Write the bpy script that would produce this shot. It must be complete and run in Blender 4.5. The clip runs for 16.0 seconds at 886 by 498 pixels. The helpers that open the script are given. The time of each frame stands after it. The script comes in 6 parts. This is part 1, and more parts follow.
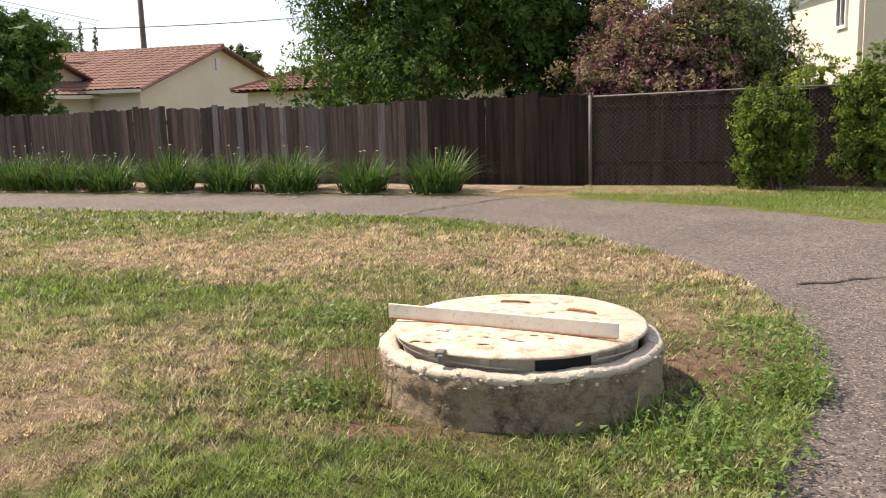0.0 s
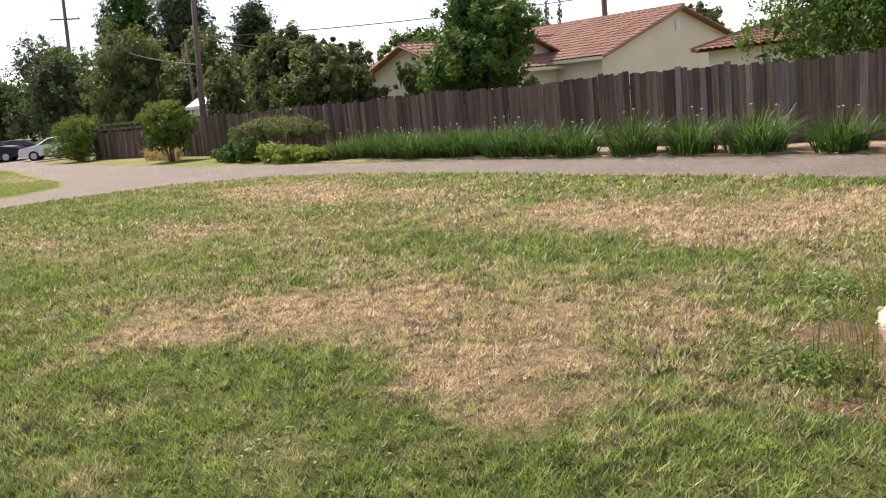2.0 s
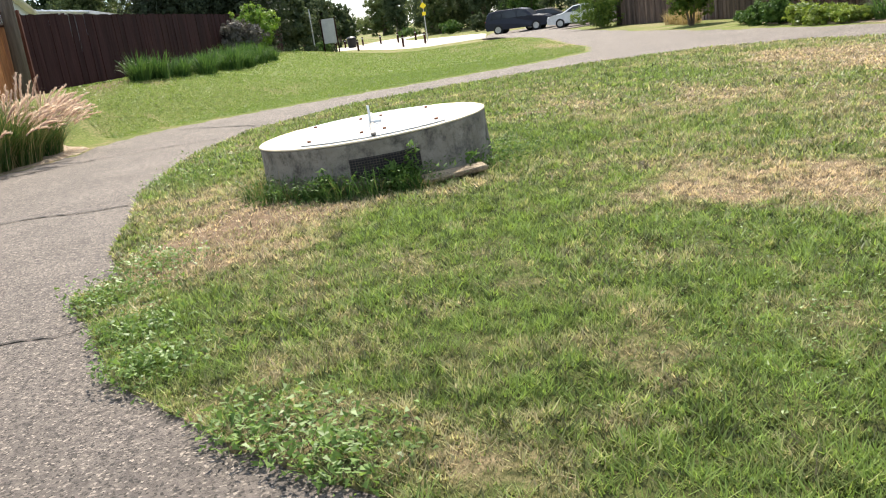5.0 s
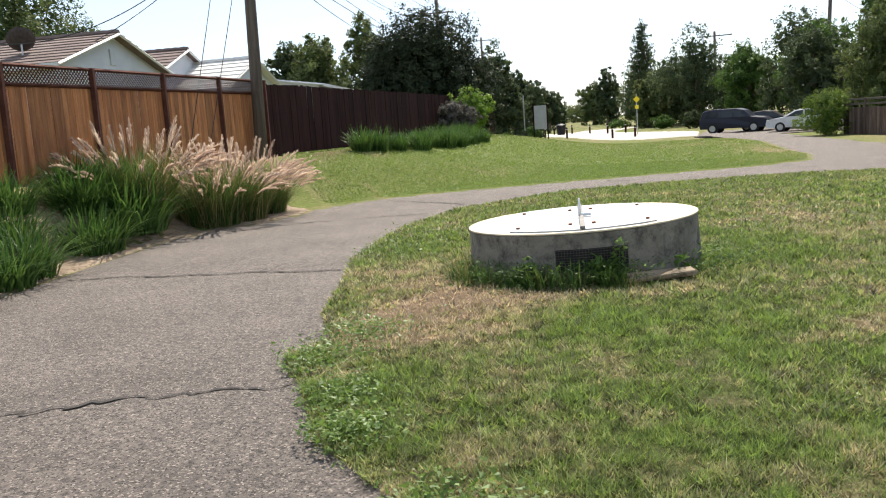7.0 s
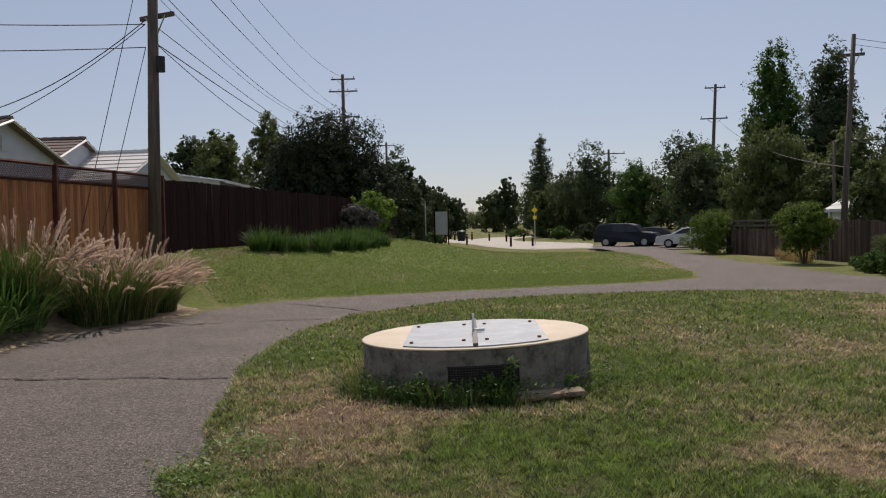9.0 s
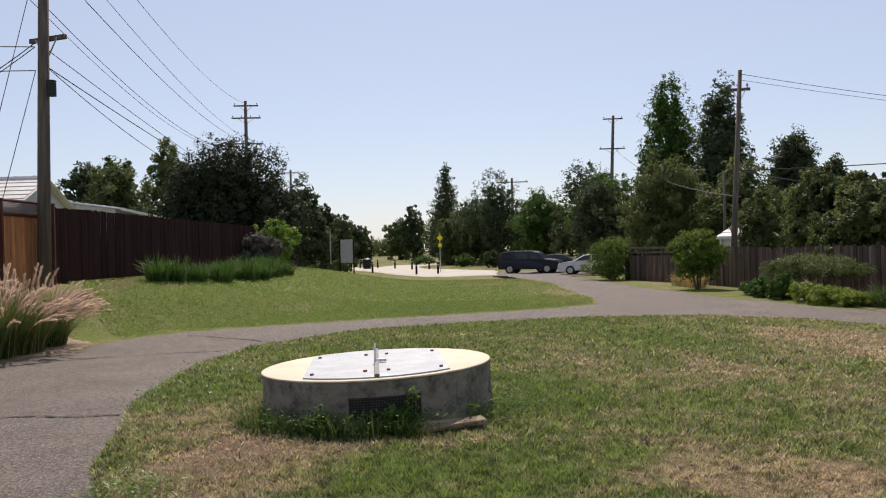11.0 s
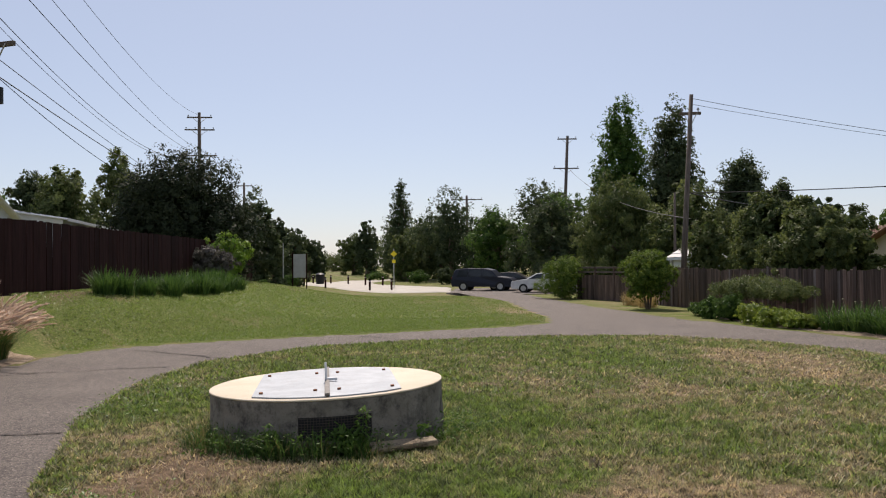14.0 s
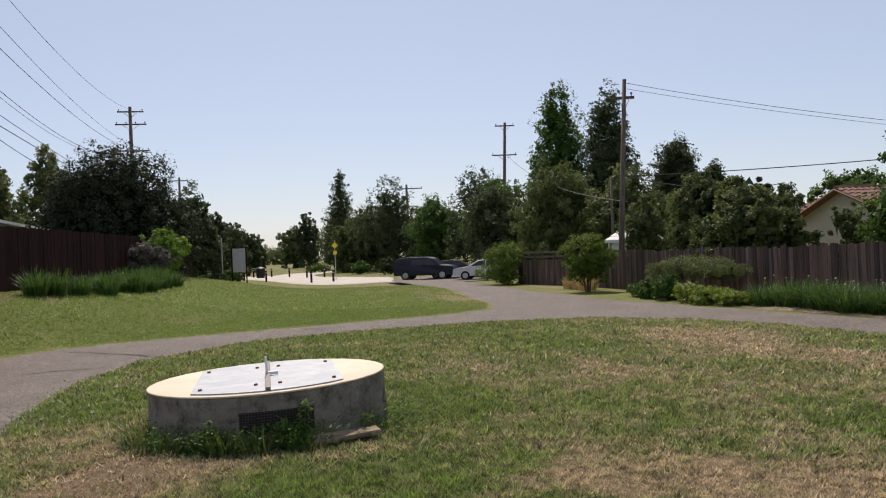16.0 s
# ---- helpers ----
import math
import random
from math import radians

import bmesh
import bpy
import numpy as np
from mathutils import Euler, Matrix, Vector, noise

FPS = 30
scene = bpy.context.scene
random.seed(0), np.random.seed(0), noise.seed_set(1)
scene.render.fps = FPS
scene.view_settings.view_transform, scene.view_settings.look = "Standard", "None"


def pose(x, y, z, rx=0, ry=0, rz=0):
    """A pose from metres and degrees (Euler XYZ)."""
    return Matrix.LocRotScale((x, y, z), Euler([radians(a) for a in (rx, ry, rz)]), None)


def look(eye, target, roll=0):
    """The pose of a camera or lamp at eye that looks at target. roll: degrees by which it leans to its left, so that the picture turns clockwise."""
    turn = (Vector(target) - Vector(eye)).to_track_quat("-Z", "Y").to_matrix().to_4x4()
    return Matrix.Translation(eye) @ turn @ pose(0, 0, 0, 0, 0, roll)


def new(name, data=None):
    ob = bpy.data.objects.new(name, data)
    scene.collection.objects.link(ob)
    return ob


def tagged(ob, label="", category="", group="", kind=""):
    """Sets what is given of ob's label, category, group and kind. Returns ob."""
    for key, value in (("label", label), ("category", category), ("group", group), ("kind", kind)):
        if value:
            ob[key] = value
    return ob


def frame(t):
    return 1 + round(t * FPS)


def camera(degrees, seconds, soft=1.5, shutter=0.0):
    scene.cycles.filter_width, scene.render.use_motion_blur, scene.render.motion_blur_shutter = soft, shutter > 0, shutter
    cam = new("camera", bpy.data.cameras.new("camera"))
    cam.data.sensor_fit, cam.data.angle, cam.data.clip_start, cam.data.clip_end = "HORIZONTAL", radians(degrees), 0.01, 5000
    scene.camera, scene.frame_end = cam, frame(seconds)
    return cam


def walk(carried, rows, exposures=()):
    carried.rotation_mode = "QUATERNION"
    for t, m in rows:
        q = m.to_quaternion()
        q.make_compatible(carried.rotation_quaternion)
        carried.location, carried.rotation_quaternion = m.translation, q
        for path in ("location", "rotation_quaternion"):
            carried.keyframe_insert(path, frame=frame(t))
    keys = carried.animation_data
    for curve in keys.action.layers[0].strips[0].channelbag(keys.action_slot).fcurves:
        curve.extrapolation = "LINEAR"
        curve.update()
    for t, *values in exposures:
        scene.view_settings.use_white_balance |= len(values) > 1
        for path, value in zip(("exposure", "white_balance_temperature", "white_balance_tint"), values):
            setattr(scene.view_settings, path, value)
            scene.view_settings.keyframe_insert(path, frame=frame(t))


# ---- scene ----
cam = camera(53.9, 16.0, 1.1)
METRES, EYE, TILT, LEAN, TURN = 0.983, 1.6, 0.251, -0.468, 20.6
ROWS = [
    (0.0, 0.0, 0.0, 0.0, -0.38, -9.94, 2.19),
    (0.5, -0.0567, -0.0221, 0.0008, 7.81, -10.28, 3.45),
    (1.0, -0.0866, -0.036, 0.0049, 15.05, -10.99, 5.23),
    (1.5, -0.1191, -0.052, 0.0083, 22.38, -11.14, 6.15),
    (2.0, -0.1517, -0.0738, 0.0216, 28.5, -10.25, 6.17),
    (2.5, -0.1699, -0.098, 0.0271, 32.64, -9.95, 5.4),
    (3.0, -0.1995, -0.1427, 0.0214, 36.88, -10.94, 5.81),
    (3.5, -0.2363, -0.1824, 0.0048, 41.45, -12.56, 7.08),
    (4.0, -0.2655, -0.2206, -0.0108, 46.9, -14.21, 8.01),
    (4.5, -0.2992, -0.2763, -0.0329, 53.85, -15.39, 8.44),
    (5.0, -0.3185, -0.3397, -0.0242, 60.88, -14.52, 8.52),
    (7.5, -0.3269, -0.4599, 0.0977, 75.22, -6.9, 3.71),
    (8.0, -0.3385, -0.4295, 0.138, 72.36, -4.06, 2.3),
    (8.5, -0.3374, -0.4144, 0.1598, 70.31, -2.25, 1.83),
    (9.0, -0.3507, -0.388, 0.1792, 67.97, -1.26, 1.68),
    (9.5, -0.3523, -0.3631, 0.1918, 65.5, -0.68, 1.38),
    (12.0, -0.3547, -0.3133, 0.1995, 60.81, 0.39, 1.94),
    (12.5, -0.3596, -0.3038, 0.1998, 60.35, 0.18, 1.37),
    (13.0, -0.364, -0.3127, 0.2032, 60.23, 0.05, 0.91),
    (13.5, -0.3658, -0.3216, 0.2086, 59.59, 0.54, 0.71),
    (14.0, -0.3642, -0.3126, 0.2309, 58.77, 1.34, 1.09),
    (14.5, -0.3722, -0.3052, 0.2247, 58.19, 1.2, 1.59),
    (15.0, -0.3683, -0.2889, 0.221, 57.1, 0.84, 2.15),
    (15.5, -0.3585, -0.2772, 0.2206, 55.77, 0.53, 2.62),
    (16.0, -0.3524, -0.2748, 0.2199, 54.97, 0.49, 2.91),
]
walk(cam, [(t, pose(0, 0, EYE, TILT, LEAN, TURN) @ pose(METRES * x, METRES * y, METRES * z, 90 + pitch, roll, yaw)) for t, x, y, z, yaw, pitch, roll in ROWS],
     exposures=[(0.0, 0.82, 7050, 18), (1.5, 0.93, 7050, 18), (3.5, 0.78, 6700, 13), (4.5, 1.1, 6400, 8), (5.0, 1.18, 6550, 9), (7.5, 0.36, 6500, 11), (8.0, -0.2, 6550, 15), (8.5, -0.62, 6600, 17), (9.0, -0.45, 6600, 17), (9.7, 0.12, 6650, 17),
                (12.0, -0.03, 6650, 17), (16.0, -0.05, 6650, 17)])

# ---- world, sun, exposure ----
SUN_EL, SUN_BEARING = 50.0, 82.0          # bearing: degrees left of +y
SUN_DIR = Vector((-math.sin(radians(SUN_BEARING)) * math.cos(radians(SUN_EL)),
                  math.cos(radians(SUN_BEARING)) * math.cos(radians(SUN_EL)), math.sin(radians(SUN_EL))))
world = bpy.data.worlds.new("world")
scene.world = world
world.use_nodes = True
wn = world.node_tree.nodes
sky = wn.new("ShaderNodeTexSky")
sky.sky_type = "NISHITA"
sky.sun_disc = False
sky.sun_elevation, sky.sun_rotation = radians(SUN_EL), radians(360 - SUN_BEARING)
sky.air_density, sky.dust_density, sky.ozone_density = 0.9, 0.6, 2.6
haze = wn.new("ShaderNodeMix")
haze.data_type = "RGBA"
haze.inputs[0].default_value = 0.42
haze.inputs[7].default_value = (7.0, 7.8, 8.8, 1)
world.node_tree.links.new(sky.outputs["Color"], haze.inputs[6])
world.node_tree.links.new(haze.outputs[2], wn["Background"].inputs["Color"])
wn["Background"].inputs["Strength"].default_value = 0.1
sun_data = bpy.data.lights.new("sun", "SUN")
sun_data.energy, sun_data.angle, sun_data.color = 4.9, radians(0.6), (1.0, 0.92, 0.80)
sun = new("sun", sun_data)
sun.matrix_world = look(SUN_DIR * 60, (0, 0, 0))

# ---- materials ----
def nodes_of(name):
    m = bpy.data.materials.new(name)
    m.use_nodes = True
    nt = m.node_tree
    return m, nt, nt.nodes["Principled BSDF"], nt.nodes["Material Output"]


def put(nt, kind, **values):
    n = nt.nodes.new(kind)
    for k, v in values.items():
        n.inputs[k.replace("_", " ")].default_value = v
    return n


def mixed(nt, a, b, fac, mode="MIX"):
    n = nt.nodes.new("ShaderNodeMix")
    n.data_type, n.blend_type = "RGBA", mode
    for name, v in (("Factor_Float", fac), ("A_Color", a), ("B_Color", b)):
        s = next(i for i in n.inputs if i.identifier == name)
        if isinstance(v, bpy.types.NodeSocket):
            nt.links.new(v, s)
        else:
            s.default_value = v if name == "Factor_Float" else (*v[:3], 1)
    return next(o for o in n.outputs if o.identifier == "Result_Color")


def ramp(nt, fac, lo, hi):
    n = nt.nodes.new("ShaderNodeMapRange")
    n.inputs["From Min"].default_value, n.inputs["From Max"].default_value = lo, hi
    nt.links.new(fac, n.inputs["Value"])
    return n.outputs["Result"]


def noise_tex(nt, vec, scale, detail=4, rough=0.6):
    n = put(nt, "ShaderNodeTexNoise", Scale=scale, Detail=detail, Roughness=rough)
    nt.links.new(vec, n.inputs["Vector"])
    return n.outputs["Fac"]


def surface(name, c1, c2, coarse=1.5, fine=40.0, rough=0.85, bump=0.3, dist=0.01, metal=0.0, stain=None, stain_at=(0.55, 0.7),
            stretch=(1, 1, 1), vary=0.0, spec=0.4):
    """Two-scale procedural surface: broad tone, fine grain, optional stains, and relief."""
    m, nt, b, out = nodes_of(name)
    tc = nt.nodes.new("ShaderNodeTexCoord")
    mp = nt.nodes.new("ShaderNodeMapping")
    mp.inputs["Scale"].default_value = stretch
    nt.links.new(tc.outputs["Object"], mp.inputs["Vector"])
    vec = mp.outputs["Vector"]
    if vary:
        info = nt.nodes.new("ShaderNodeObjectInfo")
        add = nt.nodes.new("ShaderNodeVectorMath")
        add.operation = "MULTIPLY_ADD"
        nt.links.new(info.outputs["Random"], add.inputs[0])
        add.inputs[1].default_value = (37, 19, 53)
        nt.links.new(vec, add.inputs[2])
        vec = add.outputs["Vector"]
    big, small = noise_tex(nt, vec, coarse), noise_tex(nt, vec, fine, 6, 0.7)
    col = mixed(nt, c1, c2, ramp(nt, big, 0.35, 0.65))
    col = mixed(nt, col, [0.55 * v for v in c1], ramp(nt, small, 0.55, 0.8))
    if stain:
        st = noise_tex(nt, vec, coarse * 2.3, 8, 0.75)
        col = mixed(nt, col, stain, ramp(nt, st, *stain_at))
    if vary:
        hsv = nt.nodes.new("ShaderNodeHueSaturation")
        mr = nt.nodes.new("ShaderNodeMapRange")
        mr.inputs["To Min"].default_value, mr.inputs["To Max"].default_value = 1 - vary, 1 + vary
        nt.links.new(info.outputs["Random"], mr.inputs["Value"])
        nt.links.new(mr.outputs["Result"], hsv.inputs["Value"])
        nt.links.new(col, hsv.inputs["Color"])
        col = hsv.outputs["Color"]
    nt.links.new(col, b.inputs["Base Color"])
    b.inputs["Roughness"].default_value, b.inputs["Metallic"].default_value = rough, metal
    b.inputs["Specular IOR Level"].default_value = spec
    if bump:
        bp = put(nt, "ShaderNodeBump", Strength=bump, Distance=dist)
        nt.links.new(small, bp.inputs["Height"])
        nt.links.new(bp.outputs["Normal"], b.inputs["Normal"])
    return m


def leafy(name, c1, c2, glow=0.35, rough=0.5, spec=0.3):
    """Leaf material: each leaf's tone from the attribute 'tint', some light passing through."""
    m, nt, b, out = nodes_of(name)
    at = nt.nodes.new("ShaderNodeAttribute")
    at.attribute_name = "tint"
    col = mixed(nt, c1, c2, at.outputs["Fac"])
    nt.links.new(col, b.inputs["Base Color"])
    b.inputs["Roughness"].default_value = rough
    b.inputs["Specular IOR Level"].default_value = spec
    tr = nt.nodes.new("ShaderNodeBsdfTranslucent")
    nt.links.new(mixed(nt, col, (1.0, 1.0, 0.45), 0.3, "MULTIPLY"), tr.inputs["Color"])
    mx = nt.nodes.new("ShaderNodeMixShader")
    mx.inputs["Fac"].default_value = glow
    nt.links.new(b.outputs["BSDF"], mx.inputs[1])
    nt.links.new(tr.outputs["BSDF"], mx.inputs[2])
    nt.links.new(mx.outputs["Shader"], out.inputs["Surface"])
    return m


def plain(name, c, rough=0.5, metal=0.0):
    return surface(name, c, [0.85 * v for v in c], 3, 60, rough, 0.05, 0.002, metal)


def lawn_material(name, green_a, green_b, straw_a, straw_b):
    """Soil and turf, with dry and bare patches from the attributes 'dry' and 'bare'."""
    m, nt, b, out = nodes_of(name)
    geo = nt.nodes.new("ShaderNodeNewGeometry")
    vec = geo.outputs["Position"]
    dry, bare = nt.nodes.new("ShaderNodeAttribute"), nt.nodes.new("ShaderNodeAttribute")
    dry.attribute_name, bare.attribute_name = "dry", "bare"
    n1, n2, n3 = noise_tex(nt, vec, 1.3, 6, 0.65), noise_tex(nt, vec, 14, 8, 0.7), noise_tex(nt, vec, 90, 6, 0.75)
    green = mixed(nt, green_a, green_b, ramp(nt, n2, 0.35, 0.65))
    straw = mixed(nt, straw_a, straw_b, ramp(nt, n2, 0.35, 0.65))
    add = nt.nodes.new("ShaderNodeMath")
    add.operation = "ADD"
    half = nt.nodes.new("ShaderNodeMath")
    half.operation = "MULTIPLY_ADD"
    nt.links.new(n2, half.inputs[0])
    half.inputs[1].default_value, half.inputs[2].default_value = 0.9, -0.45
    nt.links.new(dry.outputs["Fac"], add.inputs[0])
    nt.links.new(half.outputs[0], add.inputs[1])
    col = mixed(nt, green, straw, ramp(nt, add.outputs[0], 0.25, 0.75))
    soil = mixed(nt, (0.085, 0.054, 0.038), (0.20, 0.128, 0.088), ramp(nt, n2, 0.38, 0.62))
    col = mixed(nt, col, soil, bare.outputs["Fac"])
    # two dark noise layers paint the shaded gaps between tufts and blades
    n4 = noise_tex(nt, vec, 34, 5, 0.7)
    col = mixed(nt, col, (0.045, 0.038, 0.017), ramp(nt, n4, 0.5, 0.74))
    col = mixed(nt, col, (0.035, 0.03, 0.014), ramp(nt, n3, 0.5, 0.85))
    nt.links.new(col, b.inputs["Base Color"])
    b.inputs["Roughness"].default_value, b.inputs["Specular IOR Level"].default_value = 0.95, 0.1
    bp = put(nt, "ShaderNodeBump", Strength=0.7, Distance=0.02)
    nt.links.new(n3, bp.inputs["Height"])
    nt.links.new(bp.outputs["Normal"], b.inputs["Normal"])
    return m


def asphalt_material():
    m, nt, b, out = nodes_of("asphalt")
    geo = nt.nodes.new("ShaderNodeNewGeometry")
    vec = geo.outputs["Position"]
    n1, n2 = noise_tex(nt, vec, 0.8, 5, 0.6), noise_tex(nt, vec, 45, 6, 0.8)
    vo = nt.nodes.new("ShaderNodeTexVoronoi")
    vo.inputs["Scale"].default_value = 88
    nt.links.new(vec, vo.inputs["Vector"])
    sep = nt.nodes.new("ShaderNodeSeparateColor")
    nt.links.new(vo.outputs["Color"], sep.inputs["Color"])
    n3 = noise_tex(nt, vec, 19, 7, 0.75)
    col = mixed(nt, (0.108, 0.088, 0.074), (0.180, 0.148, 0.127), ramp(nt, n1, 0.3, 0.7))
    col = mixed(nt, col, (0.055, 0.045, 0.038), ramp(nt, n3, 0.46, 0.64))
    col = mixed(nt, col, (0.030, 0.024, 0.02), ramp(nt, sep.outputs["Red"], 0.68, 0.92))
    col = mixed(nt, col, (0.43, 0.36, 0.295), ramp(nt, sep.outputs["Green"], 0.84, 1.05))
    col = mixed(nt, col, (0.042, 0.034, 0.028), ramp(nt, n2, 0.56, 0.78))
    nt.links.new(col, b.inputs["Base Color"])
    b.inputs["Roughness"].default_value = 0.9
    bp = put(nt, "ShaderNodeBump", Strength=1.0, Distance=0.014)
    nt.links.new(n2, bp.inputs["Height"])
    nt.links.new(bp.outputs["Normal"], b.inputs["Normal"])
    return m


LAWN = lawn_material("lawn", (0.088, 0.118, 0.027), (0.172, 0.205, 0.048), (0.2, 0.145, 0.085), (0.37, 0.28, 0.175))
# darker copy of the lawn: thatch with the shade between blades coloured in
THATCH_SHADED = lawn_material("lawn_thatch_shaded", (0.045, 0.055, 0.018), (0.11, 0.125, 0.036), (0.12, 0.082, 0.048), (0.30, 0.222, 0.138))
ASPHALT = asphalt_material()
def blade_material():
    """Grass blades from green to straw by 'tint'; 'tone' paints shaded gaps and bright glints into the colour."""
    m = leafy("grass_blade", (0.172, 0.240, 0.056), (0.49, 0.383, 0.256), 0.42, 0.5, 0.3)
    nt = m.node_tree
    b = nt.nodes["Principled BSDF"]
    tone = nt.nodes.new("ShaderNodeAttribute")
    tone.attribute_name = "tone"
    hsv = nt.nodes.new("ShaderNodeHueSaturation")
    nt.links.new(tone.outputs["Fac"], hsv.inputs["Value"])
    base = b.inputs["Base Color"].links[0].from_socket
    nt.links.new(base, hsv.inputs["Color"])
    targets = [l.to_socket for l in base.links if l.to_node != hsv]
    for sock in targets:
        nt.links.new(hsv.outputs["Color"], sock)
    return m


GRASS = blade_material()
WEED = leafy("weed_leaf", (0.075, 0.14, 0.028), (0.21, 0.31, 0.075), 0.4, 0.5, 0.3)
LEAF = leafy("tree_leaf", (0.040, 0.088, 0.020), (0.135, 0.22, 0.05), 0.4, 0.6, 0.15)
LEAF_DARK = leafy("dark_leaf", (0.042, 0.064, 0.032), (0.122, 0.152, 0.072), 0.36, 0.65, 0.12)
LEAF_OAK = leafy("oak_leaf", (0.018, 0.028, 0.014), (0.056, 0.070, 0.034), 0.2, 0.6, 0.12)
LEAF_OLIVE = leafy("olive_leaf", (0.060, 0.09, 0.032), (0.185, 0.212, 0.078), 0.4, 0.6, 0.15)
LEAF_BRIGHT = leafy("bright_leaf", (0.10, 0.20, 0.025), (0.28, 0.40, 0.05), 0.4, 0.5)
LEAF_LIME = leafy("lime_leaf", (0.11, 0.17, 0.026), (0.35, 0.42, 0.07), 0.4, 0.5)
LEAF_UP = leafy("shrub_leaf", (0.06, 0.115, 0.02), (0.23, 0.30, 0.05), 0.4, 0.6, 0.15)
LEAF_VINE = leafy("vine_leaf", (0.19, 0.075, 0.125), (0.30, 0.30, 0.10), 0.35, 0.7, 0.1)
LEAF_GREY = leafy("grey_leaf", (0.08, 0.075, 0.07), (0.20, 0.18, 0.15), 0.2, 0.7)
STRAP = leafy("strap_leaf", (0.022, 0.062, 0.016), (0.12, 0.205, 0.048), 0.35, 0.5, 0.2)
PLUME = leafy("grass_plume", (0.54, 0.38, 0.34), (0.86, 0.71, 0.63), 0.55, 0.8, 0.1)
STRAW = leafy("straw_blade", (0.30, 0.22, 0.10), (0.55, 0.43, 0.24), 0.3, 0.7, 0.1)
STRAW_GREEN = leafy("half_dry_blade", (0.09, 0.13, 0.035), (0.34, 0.27, 0.13), 0.3, 0.7, 0.1)
BARK = surface("bark", (0.13, 0.095, 0.07), (0.20, 0.15, 0.11), 4, 30, 0.95, 0.8, 0.03, stretch=(1, 1, 0.25))
PICKET = surface("weathered_board", (0.072, 0.046, 0.034), (0.155, 0.108, 0.086), 2.5, 22, 0.9, 0.5, 0.006, stain=(0.06, 0.04, 0.033),
                 stain_at=(0.5, 0.75), stretch=(6, 6, 0.5), vary=0.5)
# browner boards, darkened as well for the shade of tree and vine
PICKET_OLD_SHADED = surface("old_shaded_board", (0.026, 0.018, 0.013), (0.058, 0.040, 0.030), 2.5, 22, 0.9, 0.5, 0.006, stain=(0.028, 0.018, 0.014), stain_at=(0.5, 0.75), stretch=(6, 6, 0.5), vary=0.35, spec=0.15)
PICKET_PALE = surface("silvered_board", (0.15, 0.12, 0.105), (0.25, 0.21, 0.19), 2.5, 22, 0.9, 0.5, 0.006, stain=(0.07, 0.05, 0.042), stain_at=(0.5, 0.75), stretch=(6, 6, 0.5), vary=0.35)
LATTICEWOOD = surface("weathered_red_timber", (0.07, 0.026, 0.018), (0.12, 0.05, 0.035), 2.5, 24, 0.9, 0.4, 0.005, spec=0.15)
REDWOOD = surface("redwood_board", (0.30, 0.105, 0.034), (0.47, 0.20, 0.07), 2.5, 24, 0.75, 0.4, 0.005, stain=(0.22, 0.09, 0.035),
                  stain_at=(0.5, 0.75), stretch=(6, 6, 0.5), vary=0.32)
# dark stain, deepened further so the colour carries the fence's shade
DARKWOOD = surface("dark_stained_shaded_board", (0.024, 0.0085, 0.0075), (0.042, 0.017, 0.0145), 2.5, 24, 0.85, 0.4, 0.005, stretch=(6, 6, 0.5), vary=0.3, spec=0.1)
POLE = surface("pole_wood", (0.085, 0.066, 0.054), (0.15, 0.12, 0.098), 3, 26, 0.9, 0.6, 0.01, stretch=(5, 5, 0.4))
STEEL = surface("galvanised_steel", (0.45, 0.45, 0.44), (0.55, 0.55, 0.54), 5, 80, 0.45, 0.1, 0.002, 0.8)
CONCRETE = surface("old_concrete", (0.29, 0.215, 0.135), (0.42, 0.335, 0.225), 3.2, 45, 0.92, 1.0, 0.03, stain=(0.085, 0.062, 0.044), stain_at=(0.47, 0.66))
FLAKE = surface("bare_grey_metal", (0.30, 0.26, 0.21), (0.40, 0.34, 0.27), 14, 60, 0.8, 0.3, 0.002)
RIM = surface("chipped_rim", (0.50, 0.43, 0.33), (0.60, 0.54, 0.44), 7, 60, 0.92, 0.9, 0.015, stain=(0.26, 0.19, 0.13), stain_at=(0.52, 0.68))
# moss and streaks; tones and stain also darkened for the wall's shaded front
CONCRETE2 = surface("mossy_shaded_concrete", (0.165, 0.143, 0.113), (0.28, 0.25, 0.207), 2.2, 40, 0.92, 0.7, 0.012, stain=(0.055, 0.048, 0.04), stain_at=(0.47, 0.66))
PAVING = surface("pale_concrete", (0.42, 0.385, 0.33), (0.50, 0.465, 0.41), 0.7, 30, 0.9, 0.3, 0.004)
CREAM = surface("cream_paint", (0.60, 0.50, 0.36), (0.68, 0.58, 0.44), 2.0, 50, 0.75, 0.3, 0.004, stain=(0.62, 0.46, 0.28), stain_at=(0.6, 0.8))
LIDPAINT = surface("peeling_white_paint", (0.46, 0.385, 0.28), (0.57, 0.50, 0.395), 5.0, 30, 0.75, 0.6, 0.006, stain=(0.34, 0.23, 0.14), stain_at=(0.5, 0.63))
PLATE = surface("worn_aluminium", (0.27, 0.295, 0.32), (0.36, 0.385, 0.41), 3.0, 60, 0.55, 0.2, 0.004, 0.2, stain=(0.26, 0.27, 0.28), stain_at=(0.5, 0.7))
RUSTBAR = surface("dull_dark_steel", (0.13, 0.12, 0.11), (0.20, 0.185, 0.17), 9, 60, 0.7, 0.3, 0.003, 0.3)
RUST = surface("rusty_steel", (0.25, 0.10, 0.05), (0.36, 0.17, 0.09), 12, 80, 0.9, 0.5, 0.004, 0.2)
